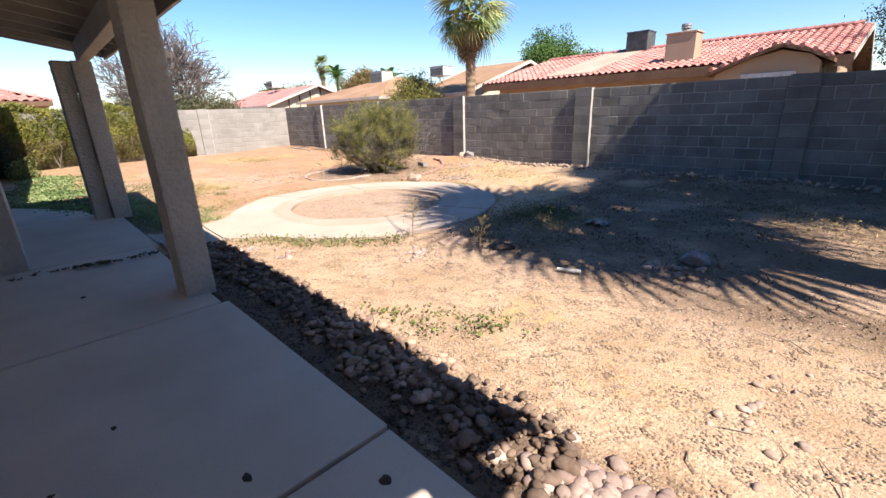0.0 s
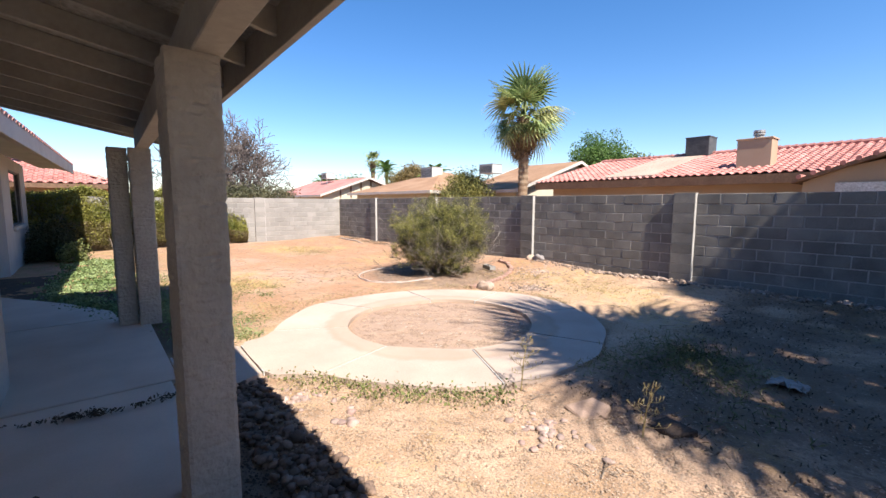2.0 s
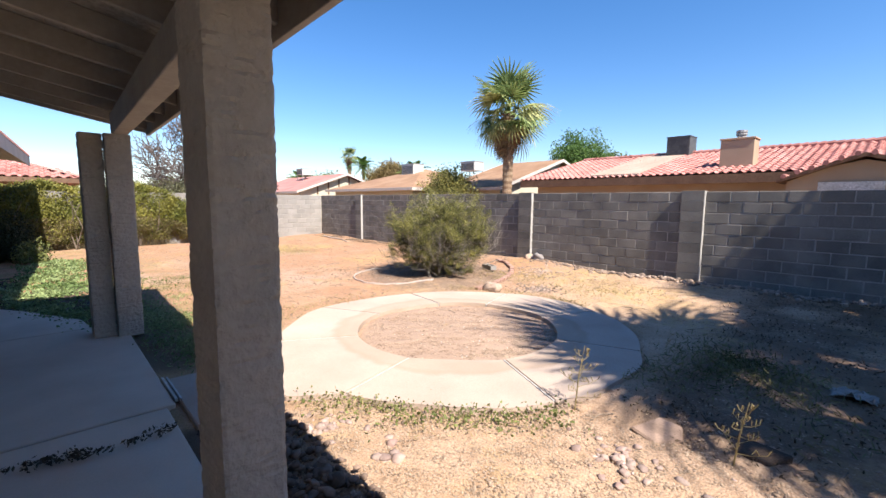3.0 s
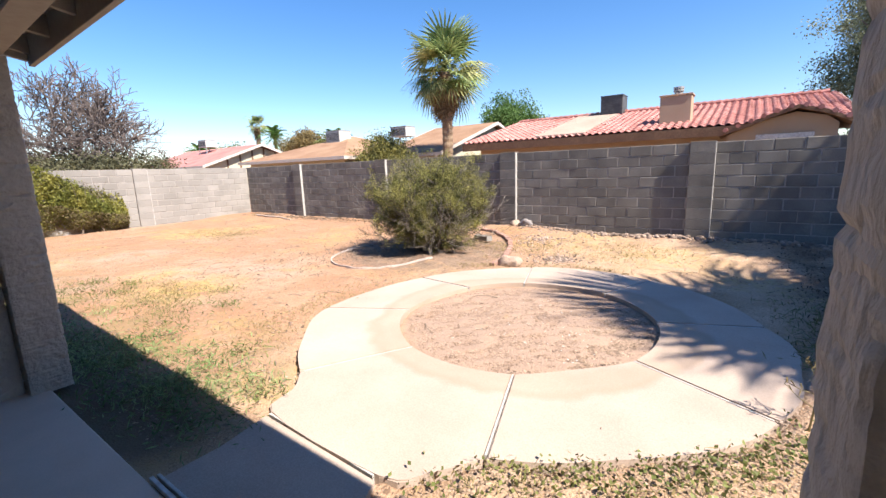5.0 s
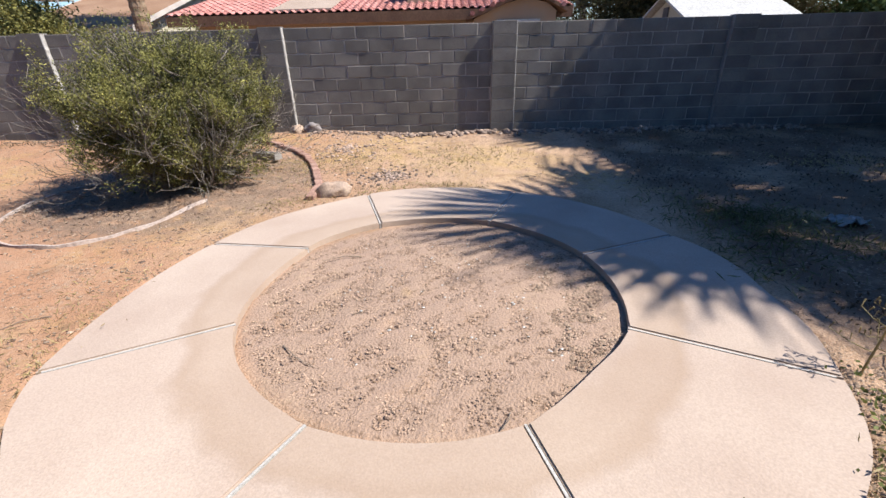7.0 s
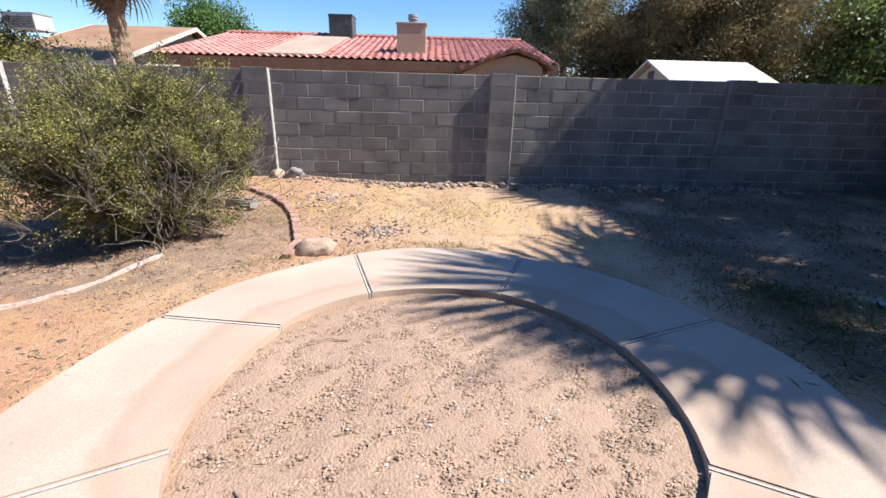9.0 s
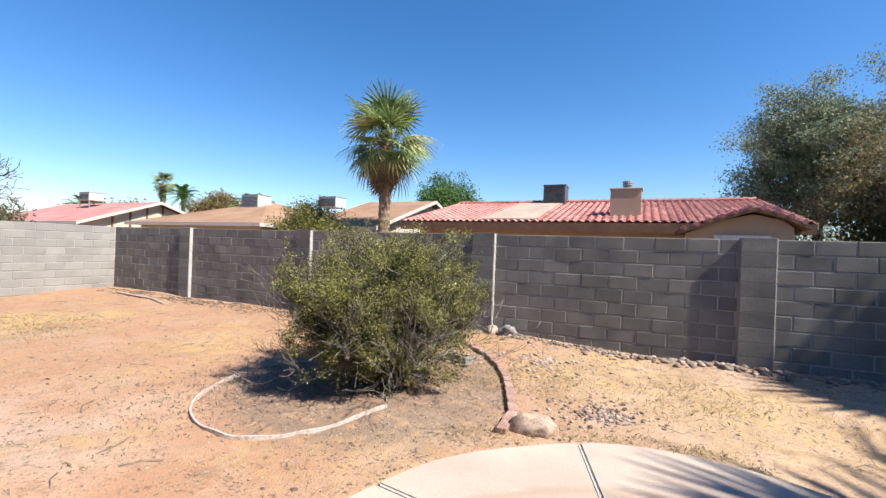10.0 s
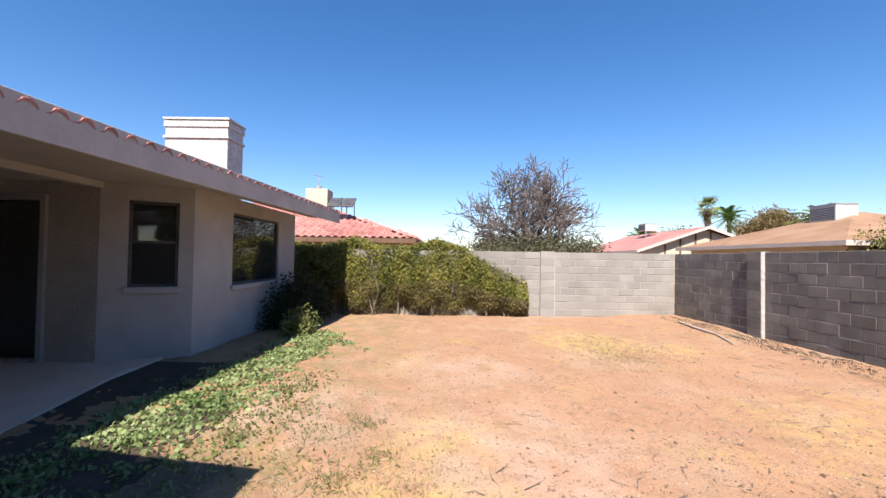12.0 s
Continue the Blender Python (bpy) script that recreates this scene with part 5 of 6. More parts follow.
leafy_tree("pine_tree", 10.3, 21.6, 2, (4.5, 4.0, 3.75, 4.55), 0.13, 210000, LEAFPINEDARK, "dense brown-green pine behind the shed", seed=8, lobes=80, thick=0.3, leaf_aspect=0.3, clump=3.0, per=330)
leafy_tree("shade_tree", 8.2, 23.5, 1, (3.6, 2.0, 3.3, 3.6), 0.15, 60000, LEAFPINEDARK, "dark undergrowth between house and pine", seed=28, lobes=50)
leafy_tree("shade_tree", 14.4, 27.5, 3, (3.8, 3.6, 3.9, 6.9), 0.2, 40000, LEAFLIGHT, "bright green tree behind the pine", seed=9, lobes=40)
leafy_tree("shade_tree", 15.0, 19.0, 2, (3.2, 3.0, 2.6, 3.6), 0.17, 40000, LEAFLIGHT, "leafy green tree beside the pine", seed=19, lobes=40)
leafy_tree("scrub_tree", -23.5, 7.0, 1, (2.4, 3.2, 0.9, 1.8), 0.13, 30000, LEAFSCRUB, "grey-green scrub beyond the garden wall", seed=10, lobes=50)


def hedge():
    h = group("hedge", (-15.8, 2.2, 0), "overgrown hedge, olive green above and dry brown towards its foot", "hedge")
    r = np.random.default_rng(21)

    def cloud(n, lo, hi, dry):
        y = r.uniform(-3.6, 5.0, n)
        topz = 2.05 - 0.25 * np.abs(np.sin(y * 1.3)) - 1.1 * sstep(3.0, 5.2, y)
        z = r.uniform(lo, hi, n) * topz
        bulge = 0.35 * np.sin(np.pi * np.clip(z / topz, 0, 1)) + 0.1 * np.sin(y * 3.1 + z * 2)
        x = -15.75 + bulge + 0.12 - np.abs(r.normal(0, 0.28, n)) + 0.08 * np.sin(y * 7) * np.sin(z * 6) + (0.06 if dry else 0.0)
        top = r.random(n) < 0.3
        z = np.where(top & (not dry), topz + r.normal(0, 0.07, n), z)
        x = np.where(top & (not dry), -16.2 + r.uniform(-0.8, 0.6, n), x)
        return np.stack([x, y, np.maximum(z, 0.03)], 1)
    v, f = leaves(r, cloud(120000, 0.1, 1.0, False), 0.07, 0.5)
    finish("foliage", v, f, LEAFHEDGE, h)
    v, f = leaves(r, cloud(52000, 0.0, 0.5, True), 0.06, 0.25, droop=0.3)
    finish("dry_foliage", v, f, LEAFHEDGEDRY, h, "dry brown stems and leaves")
    verts, faces = [], []
    rr = random.Random(2)
    for k in range(70):
        y = rr.uniform(-3.5, 4.7)
        x = -15.6 + rr.uniform(-0.5, 0.2)
        tube(verts, faces, [(x, y, 0.0), (x + rr.uniform(-0.1, 0.2), y + rr.uniform(-0.2, 0.2), 0.7), (x + rr.uniform(-0.2, 0.3), y + rr.uniform(-0.4, 0.4), 1.5)], [0.02, 0.012, 0.005], 4)
    finish("branchwork", verts, faces, TWIG, h)


hedge()


def mound(name, x, y, rx, ry, h, n, size, material, label, cat="shrub", seed=1, aspect=0.5):
    s = group(name, (x, y, 0.0), label, cat)
    r = np.random.default_rng(seed)
    d = r.normal(size=(n, 3))
    d /= np.linalg.norm(d, axis=1)[:, None]
    d[:, 2] = np.abs(d[:, 2])
    d *= r.uniform(0.45, 1.05, n)[:, None] * (1 + 0.25 * np.sin(d[:, 0] * 5 + d[:, 1] * 4))[:, None]
    pts = d * np.array([rx, ry, h]) + np.array([x, y, 0.06])
    v, f = leaves(r, pts, size, aspect)
    finish("foliage", v, f, material, s)
    verts, faces = [], []
    rr = random.Random(seed)
    for k in range(18):
        a = k * 2.4
        tube(verts, faces, [(x, y, -0.02), (x + math.cos(a) * rx * 0.5, y + math.sin(a) * ry * 0.5, h * rr.uniform(0.4, 0.9))], [0.015, 0.004], 4)
    finish("branchwork", verts, faces, TWIG, s)
    return s


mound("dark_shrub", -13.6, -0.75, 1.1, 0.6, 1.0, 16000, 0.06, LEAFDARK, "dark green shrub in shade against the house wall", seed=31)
mound("leafy_shrub", -12.3, -0.25, 0.5, 0.35, 0.5, 1500, 0.07, LEAFVINE, "green leafy shrub beside the house wall", seed=32)

# ---- edging and stones ----


def strip(name, pts, w, h, material, label, cat):
    g = group(name, (pts[0][0], pts[0][1], 0), label, cat)
    verts, faces = [], []
    fine = []
    for i in range(len(pts) - 1):
        for j in range(6):
            t = j / 6
            p0, p1, p2, p3 = (Vector(pts[max(0, i - 1)]), Vector(pts[i]), Vector(pts[i + 1]), Vector(pts[min(len(pts) - 1, i + 2)]))
            fine.append(0.5 * (2 * p1 + (p2 - p0) * t + (2 * p0 - 5 * p1 + 4 * p2 - p3) * t * t + (3 * p1 - p0 - 3 * p2 + p3) * t ** 3))
    fine.append(Vector(pts[-1]))
    for i, p in enumerate(fine):
        d = (fine[min(i + 1, len(fine) - 1)] - fine[max(0, i - 1)]).normalized()
        s = Vector((-d.y, d.x)) * w / 2
        z = float(ground_z(p.x, p.y))
        zz = z + h + 0.006 * math.sin(i * 0.9)
        verts += [(p.x + s.x, p.y + s.y, z - 0.03), (p.x + s.x * 0.8, p.y + s.y * 0.8, zz), (p.x - s.x * 0.8, p.y - s.y * 0.8, zz), (p.x - s.x, p.y - s.y, z - 0.03)]
        if i:
            k = len(verts) - 8
            for a in range(3):
                faces.append((k + a, k + a + 1, k + a + 5, k + a + 4))
    faces += [(0, 1, 2, 3), tuple(len(verts) - 4 + i for i in (3, 2, 1, 0))]
    finish("strip", verts, faces, material, g)
    return g


strip("garden_edging", [(-5.3, 6.9), (-5.9, 6.4), (-6.2, 5.97), (-6.1, 5.3), (-5.85, 4.83), (-5.52, 4.59), (-5.15, 4.5), (-4.85, 4.54), (-4.6, 4.75), (-4.38, 5.05), (-4.2, 5.6)], 0.024, 0.028, EDGING, "pale pink-white garden edging strip round the bush", "edging")



def stone_mesh(name, seed, material, flat=0.6, subdiv=2):
    bm = bmesh.new()
    bmesh.ops.create_icosphere(bm, subdivisions=subdiv, radius=1.0)
    off = Vector((seed * 3.1, seed * 1.7, seed * 0.9))
    for v in bm.verts:
        k = 1 + 0.5 * noise.noise(v.co * 0.9 + off) + 0.3 * noise.noise(v.co * 1.9 + off)
        v.co = Vector((v.co.x * k, v.co.y * k * 0.78, v.co.z * k * flat))
    me = bpy.data.meshes.new(name)
    bm.to_mesh(me)
    bm.free()
    me.materials.append(material)
    me.polygons.foreach_set("use_smooth", [True] * len(me.polygons))
    return me


COBBLE = [stone_mesh("stone", s, STONE, 0.55 + 0.1 * (s % 3)) for s in range(7)]
PINKSTONE = surface("pink_stone", (0.2, 0.135, 0.118), (0.36, 0.275, 0.235), scale=5, fine=80, rough=0.8, bump=0.15, amount=0.12, objvar=0.3, dist=0.002)
COBBLEPINK = [stone_mesh("stone", s + 30, PINKSTONE, 0.4 + 0.08 * (s % 3)) for s in range(6)]
COBBLED = [stone_mesh("stone", s + 9, DARKSTONE, 0.55 + 0.1 * (s % 3)) for s in range(7)]
CHIP = [stone_mesh("chip", s + 20, PEBBLE, 0.6, 1) for s in range(5)]
STONES = []


def scatter(name, label, cat, spots, meshes, keep=300, piece="stone", kind=""):
    """spots: x, y, z, size. The first 'keep' are parts of their own, the rest one mesh."""
    g = group(name, (spots[0][0], spots[0][1], 0), label, cat, kind=kind)
    rng = random.Random(len(spots))
    verts, faces = [], []
    data = [([v.co.copy() for v in me.vertices], [tuple(p.vertices) for p in me.polygons]) for me in meshes]
    for i, (x, y, z, s) in enumerate(spots):
        m = Matrix.Translation((x, y, z)) @ Euler((rng.uniform(-0.3, 0.3), rng.uniform(-0.3, 0.3), rng.uniform(0, 6.3))).to_matrix().to_4x4() @ Matrix.Diagonal((s, s, s * rng.uniform(0.8, 1.1), 1))
        k = rng.randrange(len(meshes))
        if i < keep:
            STONES.append((meshes[k], piece, m, g))
        else:
            b = len(verts)
            verts += [m @ v for v in data[k][0]]
            faces += [tuple(b + q for q in f) for f in data[k][1]]
    if verts:
        finish(piece + "_scatter", verts, faces, meshes[0].materials[0], g, kind="stuff", smooth=True)
    return g


def border_spots():
    rng = random.Random(17)
    out = []
    for k in range(1500):
        x = rng.uniform(-1.15, 4.6)
        w = 0.52 if x > 0.3 else 0.45
        y = SLAB_N + 0.2 + abs(rng.gauss(0.24, 0.17))
        if x > 2.2:
            y += rng.uniform(-0.15, 0.1)
        s = rng.uniform(0.013, 0.036) * (1.5 if rng.random() < 0.13 else 1)
        if y - s < SLAB_N + 0.03 or x > 3.62 or y > 1.24:
            continue
        z = 0.012 + rng.random() ** 2 * 0.05
        out.append((x, y, z, s))
    out.sort(key=lambda q: abs(q[0] - 2.2))
    return out


scatter("river_rock_border", "border of rounded grey and brown river rocks along the patio", "river rocks", border_spots(), COBBLED, 300)


def patch(name, label, centre, rad, n, lo, hi, meshes, seed, keep=60):
    rng = random.Random(seed)
    sp = []
    for k in range(n):
        a, r = rng.uniform(0, 6.28), abs(rng.gauss(0, 0.5))
        x, y = centre[0] + math.cos(a) * r * rad[0], centre[1] + math.sin(a) * r * rad[1]
        s = rng.uniform(lo, hi)
        sp.append((x, y, float(ground_z(x, y)) + s * 0.15, s))
    return scatter(name, label, "stones", sp, meshes, keep)


patch("river_rock_heap", "pinkish river rocks in sunlight at the border's end", (3.8, 0.98), (0.36, 0.26), 130, 0.024, 0.055, COBBLEPINK, 41, 130)
patch("stone_patch", "scattered pinkish river stones in the dirt", (0.92, 2.55), (0.4, 0.3), 46, 0.012, 0.042, COBBLEPINK, 42)
patch("stone_patch", "scattered pinkish river stones in the dirt", (-0.65, 1.35), (0.3, 0.35), 40, 0.012, 0.036, COBBLEPINK, 43)
patch("stone_patch", "few rounded stones in the dirt", (-0.05, 1.45), (0.2, 0.3), 9, 0.03, 0.05, COBBLEPINK, 44)
patch("stone_patch", "grey river stones in shade", (3.0, 3.75), (0.6, 0.3), 34, 0.02, 0.055, COBBLED, 45)
patch("stone_patch", "scattered stones in the gravel", (4.1, 2.0), (0.25, 0.9), 22, 0.015, 0.035, COBBLE, 46)
patch("stone_patch", "dense patch of small grey stones by the ring path", (-2.35, 6.55), (0.5, 0.45), 300, 0.01, 0.028, COBBLE, 47, 120)
patch("stone_patch", "loose grey stones near the wall", (-3.2, 7.9), (0.9, 0.9), 190, 0.01, 0.032, COBBLE, 48, 80)


def wall_stones():
    rng = random.Random(51)
    sp = []
    for k in range(620):
        x = rng.uniform(-4.1, 4.5)
        y = WY - 0.1 - abs(rng.gauss(0, 0.17))
        s = rng.uniform(0.02, 0.055)
        if x < -0.6:
            s *= 0.7 + 0.5 * sstep(-3.0, -1.2, x)
        sp.append((x, y, float(ground_z(x, y)) + s * 0.3, float(s)))
    return scatter("wall_foot_stones", "row of pale stones along the foot of the block wall", "stones", sp, COBBLE, 300)


wall_stones()


def single(name, me, x, y, s, label, dz=0.3, rot=0.0):
    ob = new(name, me)
    ob.matrix_basis = pose(x, y, float(ground_z(x, y)) + s * dz, 0, 0, rot) @ Matrix.Scale(s, 4)
    return tagged(ob, label, "stone", "large stones")


BOULDER = stone_mesh("boulder", 3, surface("tan_boulder", (0.308, 0.224, 0.168), (0.347, 0.269, 0.213), scale=5, fine=50, rough=0.9, bump=0.3), 0.6, 3)
GREYB = stone_mesh("boulder", 5, surface("grey_boulder", (0.19, 0.174, 0.174), (0.235, 0.213, 0.207), scale=5, fine=50, rough=0.9, bump=0.2), 0.65, 3)
single("boulder", BOULDER, -2.86, 5.85, 0.175, "rounded tan boulder at the edge of the ring path", 0.35)
single("boulder", GREYB, -4.02, 8.93, 0.15, "smooth grey stone at the foot of the wall", 0.4, 20)
single("boulder", BOULDER, -4.3, 8.98, 0.13, "smooth tan stone at the foot of the wall", 0.4, 80)
single("boulder", GREYB, 3.25, 4.02, 0.12, "pale grey stone in the shade of the palm", 0.4, 10)

pav = group("paver_edging", (-4, 7.8, 0), "curved row of worn red pavers round the bush bed", "edging")
ARC = [(-4.75, 8.32), (-4.4, 8.2), (-3.98, 7.85), (-3.65, 7.4), (-3.42, 6.94), (-3.26, 6.5), (-3.12, 6.1), (-3.1, 5.75)]
PAVERS = []
acc = 0.0
for i in range(len(ARC) - 1):
    p, q = Vector(ARC[i]), Vector(ARC[i + 1])
    L = (q - p).length
    s = acc
    while s < L:
        c = p + (q - p) * s / L
        PAVERS.append((c.x, c.y, math.degrees(math.atan2(q.y - p.y, q.x - p.x))))
        s += 0.215
    acc = s - L
bm = bmesh.new()
box(bm, -0.1, 0.1, -0.045, 0.045, -0.03, 0.03)
bmesh.ops.bevel(bm, geom=bm.edges[:], offset=0.007, segments=1, affect="EDGES")
pme = bpy.data.meshes.new("paver")
bm.to_mesh(pme), bm.free()
pme.materials.append(BRICKRED)
rng = random.Random(6)
for x, y, a in PAVERS:
    place(pme, "paver", pose(x, y, float(ground_z(x, y)) + 0.025, rng.uniform(-6, 6), rng.uniform(-4, 4), a + rng.uniform(-6, 6)), pav)

cb = group("concrete_block", (-4.2, 7.3, 0.05), "loose hollow concrete block lying on the dirt", "concrete block")
bm = bmesh.new()
for d in ((-0.2, 0.2, -0.07, -0.045, 0, 0.09), (-0.2, 0.2, 0.045, 0.07, 0, 0.09), (-0.2, -0.17, -0.045, 0.045, 0, 0.09), (-0.015, 0.015, -0.045, 0.045, 0, 0.09), (0.17, 0.2, -0.045, 0.045, 0, 0.09)):
    box(bm, *d)
ob = part("block_body", bm, BLOCKPALE, cb)
ob.matrix_parent_inverse = Matrix()
cb.matrix_basis = pose(-4.2, 7.3, 0.09, 0, 0, -20)

# ---- ground cover ----


def in_yard(x, y):
    r = np.hypot(x - RING_C[0], y - RING_C[1])
    return ~(inside(PATHWAY, x, y) & (r > 1.2)) & (y > SLAB_N + 0.05) & (y < WY - 0.02)


def gravel(name, n, x0, x1, y0, y1, lo, hi, label, material, seed, extra=None):
    r = np.random.default_rng(seed)
    x, y = r.uniform(x0, x1, n), r.uniform(y0, y1, n)
    ok = in_yard(x, y)
    if extra is not None:
        ok &= extra(x, y, r)
    x, y = x[ok], y[ok]
    n = len(x)
    z = ground_z(x, y)
    s = r.uniform(lo, hi, n) * r.uniform(0.5, 1, n)
    oct_v = np.array([(1, 0, 0), (0, 1, 0), (-1, 0, 0), (0, -1, 0), (0, 0, 0.8), (0, 0, -0.5)], float)
    oct_f = np.array([(0, 1, 4), (1, 2, 4), (2, 3, 4), (3, 0, 4)])
    v = oct_v[None] * (1 + r.uniform(-0.35, 0.35, (n, 6, 1)))
    a = r.uniform(0, 6.28, n)
    c, q = np.cos(a)[:, None], np.sin(a)[:, None]
    vx, vy = v[..., 0] * c - v[..., 1] * q, v[..., 0] * q + v[..., 1] * c
    V = np.stack([x[:, None] + vx * s[:, None], y[:, None] + vy * s[:, None] * 0.8, z[:, None] + (v[..., 2] * 0.55 + 0.1) * s[:, None]], -1).reshape(-1, 3)
    F = (oct_f[None] + (np.arange(n) * 6)[:, None, None]).reshape(-1, 3).tolist()
    return finish(name, V, F, material, label=label, kind="stuff")


tagged(gravel("gravel", 95000, -1.0, 6.5, 0.9, 4.4, 0.004, 0.016, "loose tan gravel over sandy soil", PEBBLE, 61, lambda x, y, r: (y < 3.0) | (x < 0.5) | (r.random(len(x)) < 0.2)), category="gravel")
tagged(gravel("dirt_clods", 42000, -2.9, -0.4, 2.4, 5.1, 0.002, 0.011, "crumbly dirt clods inside the ring path", CLOD, 62, lambda x, y, r: np.hypot(x - RING_C[0], y - RING_C[1]) < 1.17), category="soil")
tagged(gravel("dark_clods", 420, -2.9, -0.4, 2.4, 5.1, 0.008, 0.024, "larger brown clods inside the ring path", DARKSTONE, 162, lambda x, y, r: np.hypot(x - RING_C[0], y - RING_C[1]) < 1.15), category="soil")
tagged(gravel("pale_chips", 190, -2.3, -0.8, 3.0, 4.6, 0.005, 0.016, "white chips of plaster in the dirt", WHITEMETAL, 163), category="litter")
tagged(gravel("wall_gravel", 9000, -4.2, 4.5, 6.2, 9.1, 0.008, 0.026, "loose stones and gravel between ring path and wall", STONE, 63, lambda x, y, r: r.random(len(x)) < (0.3 + 0.6 * sstep(7.5, 9, y)) * np.where(x > 0.6, 0.35, 1.0)), category="gravel")
tagged(gravel("soil_clods", 2000, -15.5, -2.5, 0.8, 9.0, 0.012, 0.034, "dark crumbs and small stones on reddish soil", DARKSTONE, 264, lambda x, y, r: r.random(len(x)) < 0.25 + 0.7 * (np.sin(x * 1.7 + y) * np.sin(y * 2.3 - x * 0.4) > 0.15)), category="soil")
tagged(gravel("soil_crumbs", 36000, -15.5, -2.5, 0.8, 9.0, 0.005, 0.02, "small crumbs and pebbles on reddish soil", PEBBLE, 64), category="soil")
# dark crumbs where pale gravel is left out, deepening the palms' shade
tagged(gravel("shade_crumbs", 9000, 0.5, 6.0, 2.8, 9.0, 0.006, 0.022, "dark crumbs added to deepen the shade under the palms", DARKSTONE, 164), category="litter")
tagged(gravel("bed_litter", 6000, -6.2, -3.2, 4.6, 8.0, 0.006, 0.018, "grey litter and pebbles under the bush", DARKSTONE, 65), category="litter")
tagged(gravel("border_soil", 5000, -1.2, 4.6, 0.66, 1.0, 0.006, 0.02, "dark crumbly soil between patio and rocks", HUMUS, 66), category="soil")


def cover(name, spots, size, material, label, cat, seed, spread=0.1, per=14, lift=0.05, aspect=0.7, off_path=0.9):
    r = np.random.default_rng(seed)
    p = np.array(spots)
    c = np.repeat(p, per, 0) + r.normal(0, spread, (len(p) * per, 2))
    c = c[~(inside(PATHWAY, c[:, 0], c[:, 1]) & (r.random(len(c)) < off_path))]
    z = ground_z(c[:, 0], c[:, 1]) + 0.01 + np.abs(r.normal(0, lift, len(c)))
    v, f = leaves(r, np.column_stack([c, z]), size, aspect)
    return tagged(finish(name, v, f, material, label=label, kind="stuff"), category=cat)


def along(pts, n, seed, w):
    r = random.Random(seed)
    out = []
    for k in range(n):
        i = r.randrange(len(pts) - 1)
        t = r.random()
        out.append((pts[i][0] + (pts[i + 1][0] - pts[i][0]) * t + r.gauss(0, w), pts[i][1] + (pts[i + 1][1] - pts[i][1]) * t + r.gauss(0, w)))
    return out


cover("vine", along([(-1.2, 1.38), (-0.85, 1.62), (-0.45, 1.86), (-0.1, 2.1), (0.2, 2.4), (0.45, 2.8)], 110, 71, 0.08), 0.026, LEAFVINE, "low green vine creeping along the ring path's edge", "vine", 71, 0.07, 12, 0.035)
cover("dry_vine", along([(-1.2, 1.36), (-0.3, 1.85), (0.3, 2.5)], 60, 72, 0.1), 0.05, STRAW, "dry straw-coloured stems along the path's edge", "dry grass", 72, 0.08, 12, 0.03, 0.12)
cover("weeds", along([(1.75, 1.35), (2.3, 1.5), (2.85, 1.9)], 36, 73, 0.12), 0.03, LEAFVINE, "small green weeds in the gravel", "weeds", 73, 0.05, 10, 0.015)
cover("ground_cover", along([(-6.9, 0.1), (-7.8, 0.05), (-9.0, 0.0), (-10.2, 0.1), (-11.3, 0.2), (-12.4, 0.3)], 400, 74, 0.31), 0.055, LEAFCOVER, "bright green leafy ground cover beside the house", "ground cover", 74, 0.07, 15, 0.016, 0.75)
cover("ground_cover", along([(-4.7, 0.3), (-5.6, 0.2), (-6.4, -0.1), (-7.6, -0.5)], 120, 174, 0.14), 0.05, LEAFCOVER, "green leafy ground cover along the slab's edge in shade", "ground cover", 174, 0.08, 14, 0.02, 0.75)
cover("ground_cover", along([(-6.6, 0.9), (-8.0, 1.0), (-9.4, 0.9)], 70, 175, 0.25), 0.045, LEAFVINE, "thin straggling green growth over the dirt", "ground cover", 175, 0.12, 14, 0.012, 0.5)
cover("grass_patch", along([(-4.4, 1.5), (-5.6, 2.0), (-7.0, 1.6), (-8.0, 1.4)], 150, 75, 0.3), 0.05, LEAFVINE, "thin green grass growing through the dirt", "grass", 75, 0.12, 16, 0.02, 0.12)
cover("grass_patch", along([(-3.6, 1.8), (-3.75, 2.8), (-3.9, 4.2)], 110, 76, 0.2), 0.045, STRAW, "dry grass beside the ring path", "grass", 76, 0.1, 14, 0.02, 0.12)
cover("straw_patch", along([(-4.0, 7.2), (-3.2, 7.0), (-1.8, 7.3), (-0.8, 7.2)], 150, 77, 0.35), 0.06, STRAW, "straw-coloured dry grass near the wall", "dry grass", 77, 0.12, 16, 0.012, 0.1)
cover("straw_patch", along([(-3.6, 5.3), (-2.9, 5.75), (-1.9, 6.1), (-0.9, 6.0)], 70, 78, 0.07), 0.05, STRAW, "dry grass along the back of the ring path", "dry grass", 78, 0.06, 14, 0.02, 0.12)
cover("straw_patch", along([(-12.5, 5.6), (-11.2, 5.8), (-10.0, 5.5)], 120, 79, 0.35), 0.06, STRAW, "pale straw on the dirt near the far corner", "dry grass", 79, 0.15, 16, 0.012, 0.1)
cover("weed_patch", along([(0.6, 3.9), (0.9, 4.6), (1.6, 4.6), (0.6, 5.3), (2.0, 3.8)], 150, 80, 0.22), 0.085, LEAFSHADEWEED, "straggly weeds in the palm's shade", "weeds", 80, 0.12, 16, 0.04, 0.1)
cover("weed_patch", along([(3.0, 7.0), (3.8, 6.4), (4.4, 5.6)], 80, 81, 0.3), 0.05, STRAW, "dry weeds by the wall", "weeds", 81, 0.14, 12, 0.04, 0.2)


